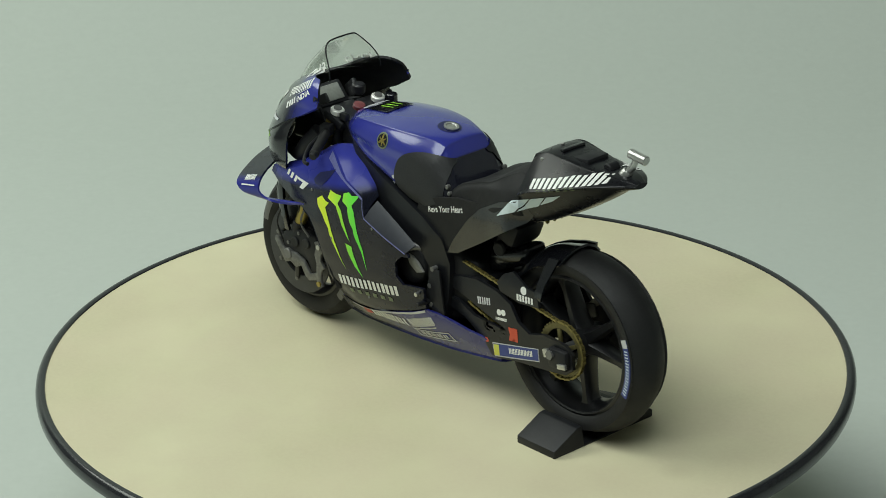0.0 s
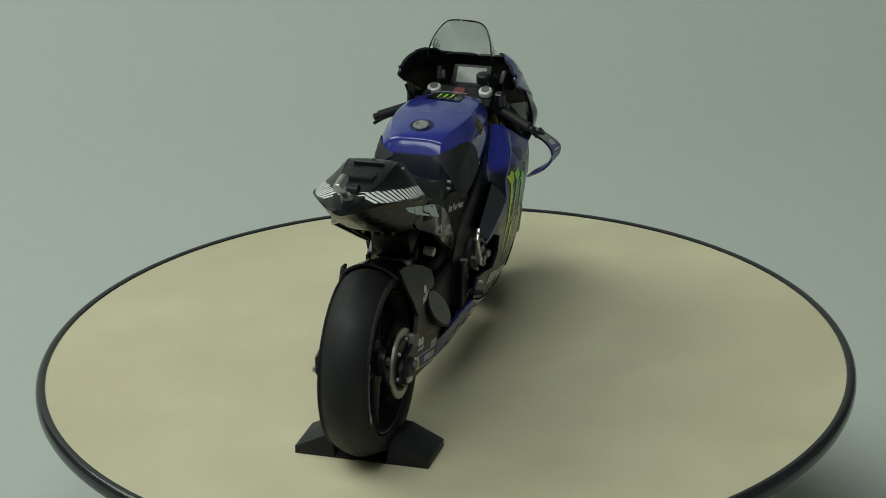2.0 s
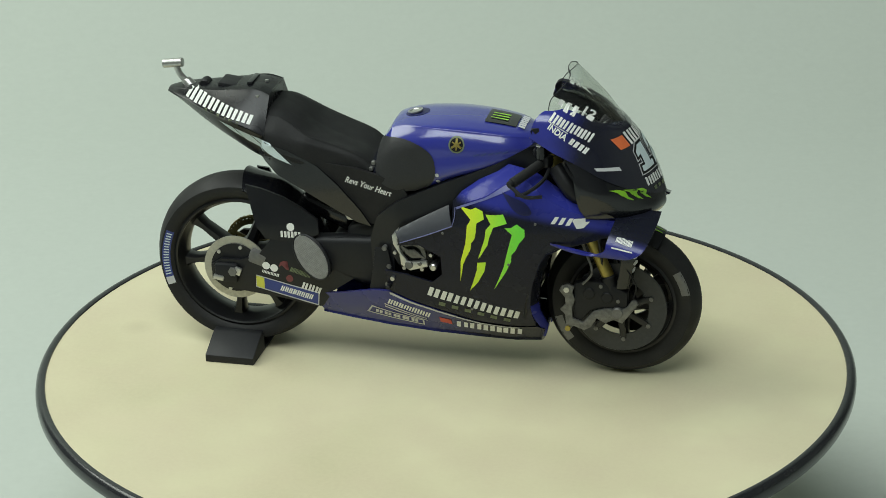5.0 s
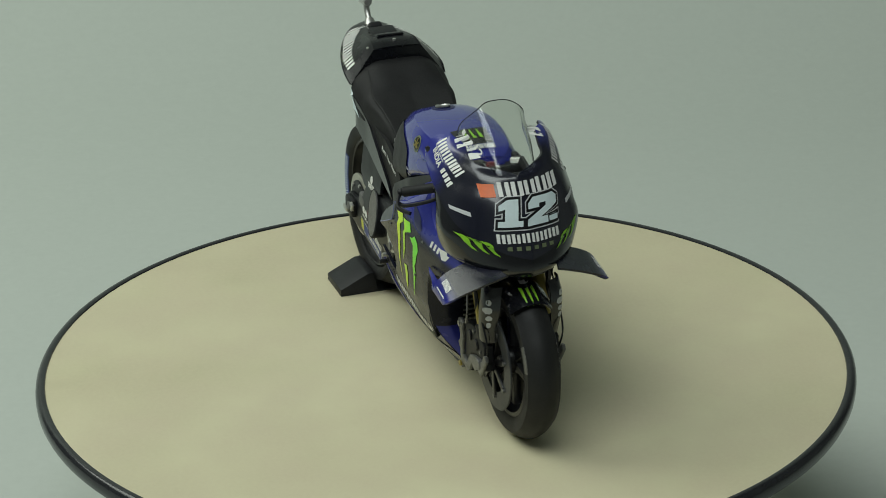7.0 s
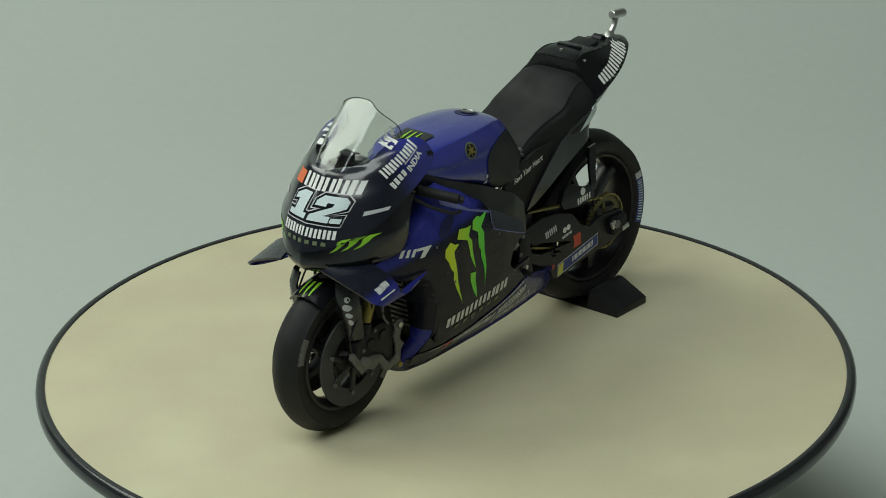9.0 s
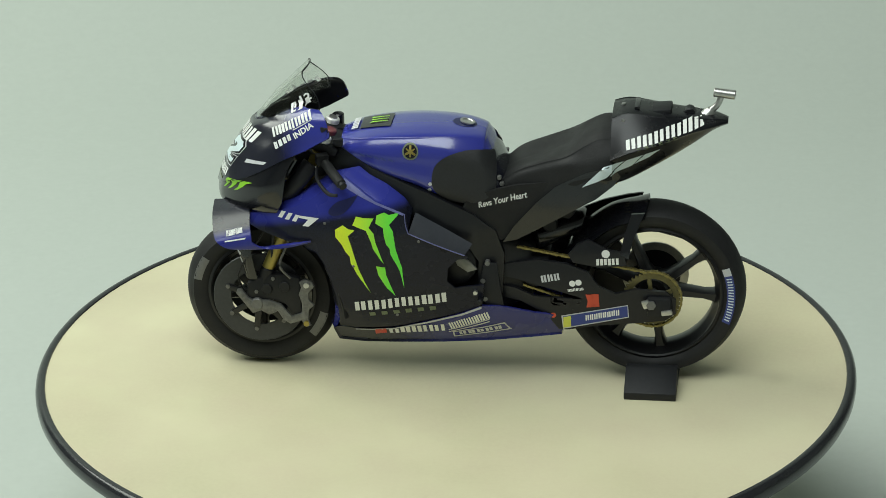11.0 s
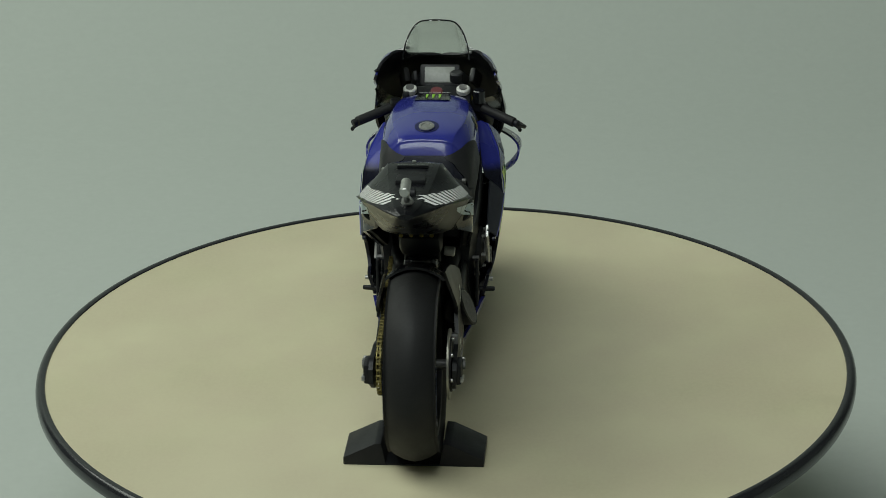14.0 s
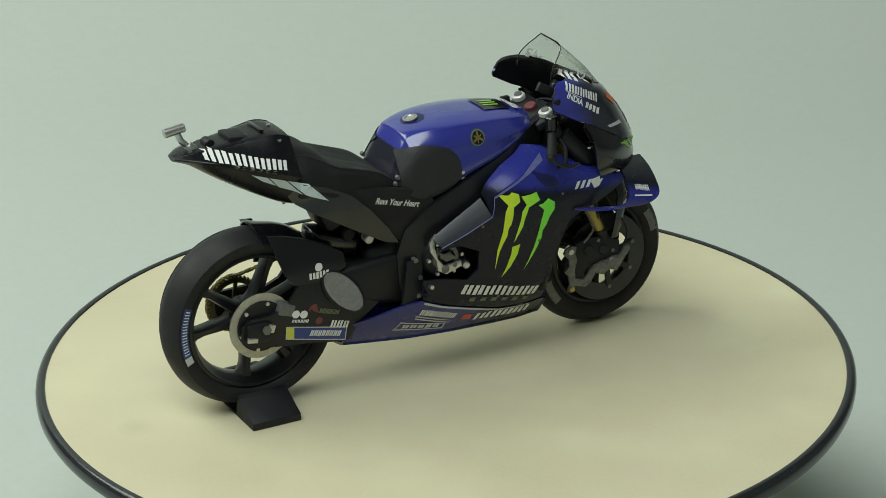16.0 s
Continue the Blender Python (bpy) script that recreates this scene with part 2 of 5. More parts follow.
def plate(outline, y, thick, bevel=0.25):
    """A flat plate across y: an (x, z) outline of some thickness."""
    bm = bmesh.new()
    f = bm.faces.new([bm.verts.new((px, y - thick / 2, pz)) for px, pz in outline])
    r = bmesh.ops.extrude_face_region(bm, geom=[f])
    bmesh.ops.translate(bm, verts=[v for v in r["geom"] if isinstance(v, bmesh.types.BMVert)], vec=(0, thick, 0))
    if bevel:
        es = [e for e in bm.edges if abs(e.verts[0].co.y - e.verts[1].co.y) < 1e-6]
        bmesh.ops.bevel(bm, geom=es, offset=bevel, segments=2, affect="EDGES", profile=0.5)
    bmesh.ops.triangulate(bm, faces=[f for f in bm.faces if len(f.verts) > 4])
    return bm


SHAPE = {}


def keep(name, bm):
    """Remembers a body's surface, so that prints can be laid on it."""
    bmesh.ops.recalc_face_normals(bm, faces=bm.faces)
    SHAPE[name] = BVHTree.FromBMesh(bm)
    return bm


def lay(bm, on, view, lift=0.12):
    """Lays a flat sheet on bodies. view: 'r', 'l' (u along x, v up), 'f' (u along y, v up), 't' (u along x, v along y)."""
    lost = []
    for v in bm.verts:
        u, w = v.co.x, v.co.y
        eye, way = {"r": ((u, -90, w), (0, 1, 0)), "l": ((u, 90, w), (0, -1, 0)),
                    "f": ((150, u, w), (-1, 0, 0)), "b": ((-150, u, w), (1, 0, 0)), "t": ((u, w, 160), (0, 0, -1))}[view]
        best = None
        for k in on:
            p, n, i, d = SHAPE[k].ray_cast(Vector(eye), Vector(way))
            if p is not None and (best is None or d < best[2]):
                best = (p, n, d)
        if best is None:
            lost.append(v)
            continue
        n = best[1] if best[1].dot(Vector(way)) < 0 else -best[1]
        v.co = best[0] + n * lift
    if lost:
        bmesh.ops.delete(bm, geom=lost, context="VERTS")
    return bm


def mark(name, outlines, on, view, material, parent, label="", step=1.0, lift=0.12):
    bm = lay(flat(outlines, step), on, view, lift)
    if not bm.faces:
        bm.free()
        return None
    return part(name, bm, material, parent, label)


def word(a, b, height, count, lean=0.15, gap=0.22, seed=1):
    """A line of plain upright bars from a to b on a slanted base line: two bars for each letter's room."""
    rng = random.Random(seed)
    a, b = np.array(a, float), np.array(b, float)
    d = (b - a) / count
    up = np.array((-d[1], d[0])) / np.linalg.norm(d) * height
    if up[1] < 0:
        up = -up
    up = up + d / np.linalg.norm(d) * height * lean
    out = []
    for k in range(count):
        thin = rng.uniform(0.30, 0.36)
        for f0, f1 in ((gap / 2, gap / 2 + thin), (1 - gap / 2 - thin, 1 - gap / 2)):
            p, q = a + d * (k + f0), a + d * (k + f1)
            foot, h = up * rng.uniform(-0.04, 0.04), up * rng.uniform(0.94, 1.04)
            out.append([tuple(p + foot), tuple(q + foot), tuple(q + h), tuple(p + h)])
    return out


def lettering(text, a, b, height, flip=False, fat=0.0, shear=0.0):
    """Outlines mesh of real letters between a and b, as a bmesh in u, v."""
    cu = bpy.data.curves.new("letters", "FONT")
    cu.body, cu.size, cu.offset, cu.shear, cu.resolution_u = text, 1.0, fat, shear, 3
    ob = bpy.data.objects.new("letters", cu)
    scene.collection.objects.link(ob)
    me = bpy.data.meshes.new_from_object(ob.evaluated_get(bpy.context.evaluated_depsgraph_get()))
    bm = bmesh.new()
    bm.from_mesh(me)
    bpy.data.objects.remove(ob)
    bpy.data.curves.remove(cu)
    bpy.data.meshes.remove(me)
    xs, ys = [v.co.x for v in bm.verts], [v.co.y for v in bm.verts]
    x0, x1, y0, y1 = min(xs), max(xs), min(ys), max(ys)
    a, b = np.array(a, float), np.array(b, float)
    d = b - a
    up = np.array((-d[1], d[0])) / np.linalg.norm(d) * height
    if up[1] < 0:
        up = -up
    for v in bm.verts:
        p = a + d * (v.co.x - x0) / (x1 - x0) + up * (v.co.y - y0) / (y1 - y0)
        v.co = (p[0], p[1], 0)
    return bm


def text_mark(name, text, a, b, height, on, view, material, parent, label="", fat=0.0, shear=0.0, lift=0.14):
    bm = dice(lettering(text, a, b, height, fat=fat, shear=shear), 1.0)
    return part(name, lay(bm, on, view, lift), material, parent, label)


# ---- the setting: paper sweep, and an unseen room added round it ----
def sweep():
    """A sheet of paper that lies flat under the table and bends up behind it."""
    bm = bmesh.new()
    line = [(-0.62, 0.0), (0.45, 0.0)]
    for k in range(1, 13):
        a = k / 12 * math.pi / 2
        line.append((0.45 + 0.35 * math.sin(a), 0.35 - 0.35 * math.cos(a)))
    line.append((0.80, 1.25))
    rows = [[bm.verts.new((x, y, z)) for x in (-0.9, -0.3, 0.3, 0.9)] for y, z in line]
    for a, b in zip(rows, rows[1:]):
        for i in range(3):
            bm.faces.new((a[i], a[i + 1], b[i + 1], b[i]))
    bmesh.ops.translate(bm, verts=bm.verts, vec=(0, 0, TABLE_Z + 0.002))
    solid(bm, 0.0012)
    me = bpy.data.meshes.new("backdrop")
    bm.to_mesh(me)
    bm.free()
    me.materials.append(M_PAPER)
    me.shade_smooth()
    return tagged(new("backdrop", me), "plain grey-green paper sweep behind the turntable", "backdrop", kind="structure")


TABLE_Z = -0.09


def slab(name, lo, hi, material, label, category):
    c = [(a + b) / 2 for a, b in zip(lo, hi)]
    s = [b - a for a, b in zip(lo, hi)]
    bm = bmesh.new()
    bmesh.ops.create_cube(bm, size=1, matrix=Matrix.Translation(c) @ Matrix.Diagonal((*s, 1)))
    me = bpy.data.meshes.new(name)
    bm.to_mesh(me)
    bm.free()
    me.materials.append(material)
    return tagged(new(name, me), label, category, kind="structure")


sweep()
T = TABLE_Z
# room shell out of view, added to close the place and bounce light
slab("floor", (-1.6, -1.8, T - 0.06), (1.6, 1.4, T - 0.004), M_WALL, "plain pale unseen work surface under the paper", "floor")
slab("wall_north", (-1.6, 1.4, T - 0.06), (1.6, 1.5, 2.0), M_WALL, "plain pale unseen wall added to bounce light", "wall")
slab("wall_south", (-1.6, -1.9, T - 0.06), (1.6, -1.8, 2.0), M_WALL, "plain pale unseen wall added to bounce light", "wall")
slab("wall_west", (-1.7, -1.9, T - 0.06), (-1.6, 1.5, 2.0), M_WALL, "plain pale unseen wall added to bounce light", "wall")
slab("wall_east", (1.6, -1.9, T - 0.06), (1.7, 1.5, 2.0), M_WALL, "plain pale unseen wall added to bounce light", "wall")
slab("ceiling", (-1.7, -1.9, 2.0), (1.7, 1.5, 2.1), M_WALL, "plain pale unseen ceiling added to bounce light", "ceiling")


# ---- the turntable ----
def ring_z(profile, n=160):
    """A ring round the upright axis: closed profile of (radius, z)."""
    rings = []
    for k in range(n + 1):
        a = k % n * math.tau / n
        rings.append([(r * math.cos(a), r * math.sin(a), z) for r, z in profile])
    bm = skin(rings, closed=True, cap=False)
    bmesh.ops.remove_doubles(bm, verts=bm.verts, dist=0.0005)
    return bm


def disc(r, z0, z1, n=128, bevel=0.0):
    rings = [[(q * math.cos(k * math.tau / n), q * math.sin(k * math.tau / n), z) for k in range(n)]
             for q, z in ((r, z0), (r, z1 - bevel), (r - bevel, z1))]
    return skin(rings)


turntable = thing("turntable", "round cream display turntable with glossy black plastic edging", "turntable")
part("platter", disc(126.8, -4.6, 0.0, bevel=0.1), M_CREAM, turntable, "cream board with faint stains")
RIM = [(126.6, -0.2), (126.9, 0.35), (127.5, 0.6), (128.4, 0.55), (129.2, 0.1), (129.75, -0.8), (129.9, -1.8), (129.8, -3.4), (129.3, -4.5), (127.6, -5.0), (126.6, -5.0)]
part("edging", ring_z(RIM), M_EDGE, turntable, "rounded black plastic edging")
part("pedestal", disc(70, -86.5, -4.6, bevel=1.0), M_EDGE, turntable, "black round base")

# ---- the wheel stand ----
stand = thing("wheel_stand", "matt black plastic wedge stand under the rear wheel", "stand")


def stand_shape():
    """A low bar across the bike with sloping ends and a trough for the tyre."""
    bm = bmesh.new()
    x0, x1 = -74.6, -58.6
    line = [(-21.0, 0.0), (-21.0, 2.4), (-11.4, 7.0), (-9.2, 7.2), (-8.0, 0.6), (8.0, 0.6), (9.2, 7.2), (11.2, 7.0), (20.6, 2.4), (20.6, 0.0)]
    f = bm.faces.new([bm.verts.new((x0, y, z)) for y, z in line])
    r = bmesh.ops.extrude_face_region(bm, geom=[f])
    bmesh.ops.translate(bm, verts=[v for v in r["geom"] if isinstance(v, bmesh.types.BMVert)], vec=(x1 - x0, 0, 0))
    bmesh.ops.bevel(bm, geom=[e for e in bm.edges], offset=0.25, segments=2, affect="EDGES", profile=0.5)
    return bm


part("wedge", stand_shape(), M_MATT, stand, sharp=30)

# ---- the motorcycle ----
bike = thing("model_motorcycle", "black and blue die-cast racing motorcycle model on a turntable", "model motorcycle")
RX, RZ, RR = -66.2, 29.4, 28.7     # rear wheel
FX, FZ, FR = 56.8, 24.6, 24.6      # front wheel


def arc(cx, cz, r, a0, a1, n=16):
    return [(cx + r * math.cos(radians(a0 + (a1 - a0) * k / n)), cz + r * math.sin(radians(a0 + (a1 - a0) * k / n))) for k in range(n + 1)]


def wheel(name, x, z, radius, half, rim_r, turn, label):
    """Tyre, rim, spokes and hub of one wheel."""
    tyre = [(rim_r, -half * 0.78), (rim_r * 0.86 + radius * 0.14, -half * 0.93), (rim_r * 0.557 + radius * 0.443, -half), (rim_r * 0.38 + radius * 0.62, -half * 0.985),
            (radius * 0.895, -half * 0.90), (radius * 0.932, -half * 0.74), (radius * 0.967, -half * 0.49), (radius * 0.991, -half * 0.22), (radius, 0)]
    tyre = tyre + [(r, -y) for r, y in tyre[-2::-1]]
    hub = part(name, revolve([(2.2, -half * 0.75), (4.2, -half * 0.75), (4.6, -half * 0.5), (4.6, half * 0.5), (4.2, half * 0.75), (2.2, half * 0.75)], x, z, 32), M_RIM, bike, label)
    part("tyre", keep(name, revolve(tyre, x, z, 96)), M_RUBBER, hub, "smooth black slick tyre")
    lip = [(rim_r + 0.3, -half * 0.8), (rim_r - 0.6, -half * 0.86), (rim_r - 1.1, -half * 0.82), (rim_r - 1.4, -half * 0.62), (rim_r - 2.6, -half * 0.36), (rim_r - 2.9, 0)]
    lip = lip + [(r, -y) for r, y in lip[-2::-1]] + [(rim_r + 0.3, half * 0.5), (rim_r + 0.3, -half * 0.5)]
    part("rim", revolve(lip, x, z, 80), M_RIM, hub, "gloss black wheel rim")
    for k in range(6):  # three pairs of spokes
        a = radians(turn + k // 2 * 120 + k % 2 * 44)
        rings = []
        for r, w, d in ((3.6, 2.8, half * 0.52), (7, 1.7, half * 0.42), (rim_r - 6, 1.25, half * 0.36), (rim_r - 3.4, 1.7, half * 0.38), (rim_r - 1.6, 3.0, half * 0.42)):
            ring = []
            for u, v in ((-1, -0.6), (-0.6, -1), (0.6, -1), (1, -0.6), (1, 0.6), (0.6, 1), (-0.6, 1), (-1, 0.6)):
                ring.append((x + r * math.cos(a) - u * w * math.sin(a), v * d, z + r * math.sin(a) + u * w * math.cos(a)))
            rings.append(ring)
        part("spoke", skin(rings), M_RIM, hub)
    part("axle", rod((x, -half * 1.2, z), (x, half * 1.2, z), 1.5), M_GREY, hub)
    return hub


rear_wheel = wheel("rear_wheel", RX, RZ, RR, 7.6, 21.8, 143, "black spoked rear wheel with slick tyre")
front_wheel = wheel("front_wheel", FX, FZ, FR, 5.2, 17.0, 348, "black spoked front wheel with slick tyre")

# pale lettering bands on the tyre walls
for hub, name, x, z, r, spans in ((rear_wheel, "rear_wheel", RX, RZ, 24.2, ((157, 201), )), (front_wheel, "front_wheel", FX, FZ, 20.6, ((12, 34), (196, 220)))):
    for side, view in ((-1, "r"), (1, "l")):
        for a0, a1 in spans:
            b0, b1 = (a0, a1)
            band = arc(x, z, r + 1.25, b0, b1, 14) + arc(x, z, r - 1.25, b1, b0, 14)
            mark("tyre_print", [band], [name], view, M_GREY if name == "front_wheel" else M_NAVY, hub, "curved sticker on the tyre wall", 1.0, 0.14)
            if name == "rear_wheel":
                blocks, e0 = [], a1 - 6 if side < 0 else a0
                for k in range(16):
                    c0 = a0 + (2 if side < 0 else 8) + k * 2.2
                    blocks.append(arc(x, z, r + 0.8, c0, c0 + 0.9, 2) + arc(x, z, r - 0.8, c0 + 0.9, c0, 2))
                mark("tyre_letters", blocks, [name], view, M_PALE, hub, "", 1.0, 0.2)
                mark("tyre_tag", [arc(x, z, r + 1.2, e0, e0 + 6, 4) + arc(x, z, r - 1.2, e0 + 6, e0, 4)], [name], view, M_SILVER, hub, "", 1.0, 0.2)

# front brakes: carbon discs, bolts, calipers
for s in (-1, 1):
    d = part("brake_disc", revolve([(9.2, -0.35), (14.6, -0.35), (14.8, -0.1), (14.8, 0.1), (14.6, 0.35), (9.2, 0.35)], FX, FZ, 64, y0=s * 7.6), M_CARBON, front_wheel, "dark grey carbon brake disc")
    for k in range(7):
        a = radians(20 + k * 360 / 7)
        x, z = FX + 10.6 * math.cos(a), FZ + 10.6 * math.sin(a)
        part("bolt", rod((x, s * 7.8, z), (x, s * 8.6, z), 0.7, n=10), M_CAST, d)
    for k in range(7):
        a = 20 + k * 360 / 7
        part("carrier_arm", box((7.6, 0.9, 1.9), at(FX + 6.4 * math.cos(radians(a)), s * 8.0, FZ + 6.4 * math.sin(radians(a)), 0, -a, 0), 0.2), M_RIM, d)

# rear brake disc on the right, sprocket on the left
rd = part("rear_brake_disc", revolve([(8.0, -0.3), (10.5, -0.3), (10.5, 0.3), (8.0, 0.3)], RX, RZ, 56, y0=-9.9), M_DISC, rear_wheel, "silver rear brake disc")
part("disc_centre", revolve([(2.0, -0.5), (8.1, -0.5), (8.1, 0.5), (2.0, 0.5)], RX, RZ, 40, y0=-10.2), M_MATT, rd)
for k in range(6):
    a = radians(k * 60 + 15)
    part("bolt", rod((RX + 7.4 * math.cos(a), -10.6, RZ + 7.4 * math.sin(a)), (RX + 7.4 * math.cos(a), -11.3, RZ + 7.4 * math.sin(a)), 0.6, n=10), M_STEEL, rd)


def sprocket(x, z, r, teeth, y):
    out, n = [], teeth * 4
    for k in range(n):
        q = r + (0.45 if k % 4 < 2 else -0.25)
        a = k * math.tau / n
        out.append((q * math.cos(a) + x, q * math.sin(a) + z))
    bm = bmesh.new()
    outer = [bm.verts.new((px, y, pz)) for px, pz in out]
    inner = [bm.verts.new((x + r * 0.78 * math.cos(k * math.tau / n), y, z + r * 0.78 * math.sin(k * math.tau / n))) for k in range(n)]
    for k in range(n):
        bm.faces.new((outer[k], outer[(k + 1) % n], inner[(k + 1) % n], inner[k]))
    solid(bm, 0.9)
    for k in range(5):
        a = radians(k * 72 + 10)
        box((r * 0.62, 0.8, 1.3), at(x + r * 0.47 * math.cos(a), y, z + r * 0.47 * math.sin(a), 0, -math.degrees(a), 0), 0.1, bm)
    return bm


sp = part("sprocket", sprocket(RX, RZ, 8.6, 40, 10.3), M_BRASS, rear_wheel, "dull brass toothed rear sprocket")


def chain():
    """Links of a chain round the rear sprocket and forward to the engine."""
    top = [(-25.0, 45.6), (RX + 2.0, RZ + 8.9)]
    path = []
    for k in range(26):
        f = k / 26
        path.append((top[0][0] + (top[1][0] - top[0][0]) * f, top[0][1] + (top[1][1] - top[0][1]) * f))
    path += arc(RX, RZ, 9.1, 77, 281, 18)
    low = (-25.0, 33.5)
    for k in range(1, 26):
        f = k / 26
        path.append((RX + 1.8 + (low[0] - RX - 1.8) * f, RZ - 8.9 + (low[1] - RZ + 8.9) * f))
    bm = bmesh.new()
    for i in range(len(path) - 1):
        (x0, z0), (x1, z1) = path[i], path[i + 1]
        a = math.degrees(math.atan2(z1 - z0, x1 - x0))
        n = math.hypot(x1 - x0, z1 - z0)
        for dy in (-0.55, 0.55):
            box((n * 1.05, 0.26, 0.66 if i % 2 else 0.54), at((x0 + x1) / 2, 10.3 + dy * (1.0 if i % 2 else 0.75), (z0 + z1) / 2, 0, -a, 0), 0.0, bm)
        rod((x0, 9.6, z0), (x0, 11.0, z0), 0.42, n=6, bm=bm)
    return bm


part("chain", chain(), M_CHAIN, bike, "gold drive chain")


# ---- engine, frame and swingarm ----
def hull(x0, x1, w0, w1, zlo, zhi, bevel=2.0):
    """A tapered block with soft edges, alike on both sides."""
    bm = bmesh.new()
    pts = [(x, y * w, z[i]) for x, w, z in ((x0, w0, (zlo[0], zhi[0])), (x1, w1, (zlo[1], zhi[1]))) for y in (-1, 1) for i in (0, 1)]
    v = [bm.verts.new(p) for p in pts]
    for q in ((0, 1, 3, 2), (4, 6, 7, 5), (0, 4, 5, 1), (2, 3, 7, 6), (0, 2, 6, 4), (1, 5, 7, 3)):
        bm.faces.new([v[i] for i in q])
    bmesh.ops.recalc_face_normals(bm, faces=bm.faces)
    bmesh.ops.bevel(bm, geom=bm.edges[:], offset=bevel, segments=3, affect="EDGES", profile=0.5)
    return bm


engine = part("engine", hull(-17, 27, 11.5, 12.5, (24, 19), (54, 60)), M_MATT, bike, "dark engine block behind the fairing")
part("gearbox", hull(-30, -15, 9.5, 11.5, (28, 22), (46, 50), 2.5), M_MATT, engine)
part("clutch_cover", revolve([(0.0, -2.6), (4.6, -2.6), (6.4, -1.8), (7.2, 0), (7.2, 2.2), (0.0, 2.2)], -6.5, 41.5, 36, y0=-14.5), M_MATT, engine, "dark clutch cover")
part("clutch_ring", revolve([(3.0, -3.2), (4.3, -3.2), (4.5, -2.4), (3.0, -2.4)], -6.5, 41.5, 36, y0=-14.6), M_GREY, engine)
part("engine_fitting", plate([(-10.4, 50.6), (-12.8, 47.8), (-12.4, 44.8), (-10.4, 41.6), (-10.0, 38.2), (-7.0, 36.4), (-1.4, 38.2), (-1.8, 40.2), (-7.6, 39.4), (-9.8, 42.2), (-10.8, 45.8)], -18.2, 1.2, 0.35), M_STEEL, engine, "bright crescent-shaped engine cover")
part("engine_fitting", plate([(-9.4, 44.2), (-7.4, 43.2), (-5.6, 43.6), (-2.6, 40.9), (-6.6, 40.4), (-8.6, 41.8)], -17.9, 0.9, 0.3), M_CAST, engine, "pale cast engine fitting")
part("cover_boss", rod((-7.4, -18.6, 38.4), (-7.4, -19.3, 38.4), 1.3, n=16, bevel=0.2), M_CAST, engine)
part("cover_boss", rod((-4.0, -18.6, 39.0), (-4.0, -19.1, 39.0), 0.7, n=12, bevel=0.15), M_CAST, engine)
part("engine_fitting", plate([(-5.6, 44.6), (-8.4, 44.2), (-10.4, 43.0), (-13.0, 40.2), (-10.0, 39.2), (-6.8, 41.4)], 16.4, 1.0, 0.3), M_MESH, engine, "olive grey cast engine fitting")
part("cover_edge", tube([(0.2, 17.6, 46.0), (-0.6, 18.0, 43.6), (0.2, 18.0, 41.2)], 0.35, 8), M_STEEL, engine)
for k in range(6):
    a = radians(k * 60)
    part("bolt", rod((-6.5 + 5.7 * math.cos(a), -16.4, 41.5 + 5.7 * math.sin(a)), (-6.5 + 5.7 * math.cos(a), -17.6, 41.5 + 5.7 * math.sin(a)), 0.6, n=8), M_STEEL, engine)
part("pump_housing", rod((0.2, -13, 38.6), (0.2, -18.9, 37.9), 1.6, 1.3, bevel=0.4), M_STEEL, engine, "bright pump housing")
part("stator_cover", revolve([(0.0, 2.6), (4.6, 2.6), (6.4, 1.8), (7.0, 0), (7.0, -2.2), (0.0, -2.2)], -6.0, 41.0, 36, y0=13.6), M_MATT, engine)
part("water_pipe", tube([(-10, 14, 47), (-4, 17, 46), (0, 16, 41), (6, 15, 39)], 1.3, 10), M_GREY, engine)

# radiator behind the front wheel, with its shrouds
for s in (-1, 1):
    rings = []
    for z, x, w in ((22, 29.5, 16.5), (28, 30.2, 18.5), (36, 32.2, 20.0), (43, 34.5, 20.6), (48, 36.5, 20.6)):
        rings.append([(x - 0.6, s * (w - 0.6), z), (x - 2.6, s * (w - 3.5), z), (28.4, s * 13.2, z)])
    part("radiator_shroud", solid(skin(rings, closed=False, cap=False), 0.6), M_MATT, bike, "black inner fairing beside the radiator")
rad = part("radiator", hull(26.5, 29.5, 13.5, 14.0, (24, 26), (46, 48), 0.8), M_MATT, bike, "black radiator with fine fins")
for k in range(14):
    z = 25.5 + k * 1.6
    part("fin", box((0.5, 26, 0.6), at(29.9, 0, z, 0, 0, 0), 0.0), M_STEEL, rad)


def frame_spar(s):
    """One side of the main frame, from the steering head down to the swingarm pivot."""
    line = [(33, 77), (29, 76.5), (19, 71.5), (2, 64.5), (-12, 57.5), (-18.5, 52.0), (-21.0, 44), (-20.5, 34), (-19.5, 26), (-13.5, 25),
            (-13.0, 34), (-13.2, 42), (-10, 47.5), (0, 53), (8, 58.5), (18, 62.5), (27, 66.5), (33, 69)]
    depth = lambda x, z: np.interp(x, (-21, -12, 5, 20, 33), (13.6, 15.6, 16.6, 14.6, 8.5)) - 0.35 * abs(math.sin((z - 25) * 0.11)) * 2
    return panel(line, s, depth, 3.2, 2.0)


for s, v in ((-1, "r"), (1, "l")):
    fr = part("frame_spar", keep("frame" + v, frame_spar(s)), M_FRAME, bike, "matt black frame beam")
    for x, z in ((-16.0, 41.9), (-14.6, 36), (-15.2, 30)):
        part("frame_bolt", rod((x, s * 13.6, z), (x, s * 15.9, z), 0.8, n=10), M_GREY, fr)


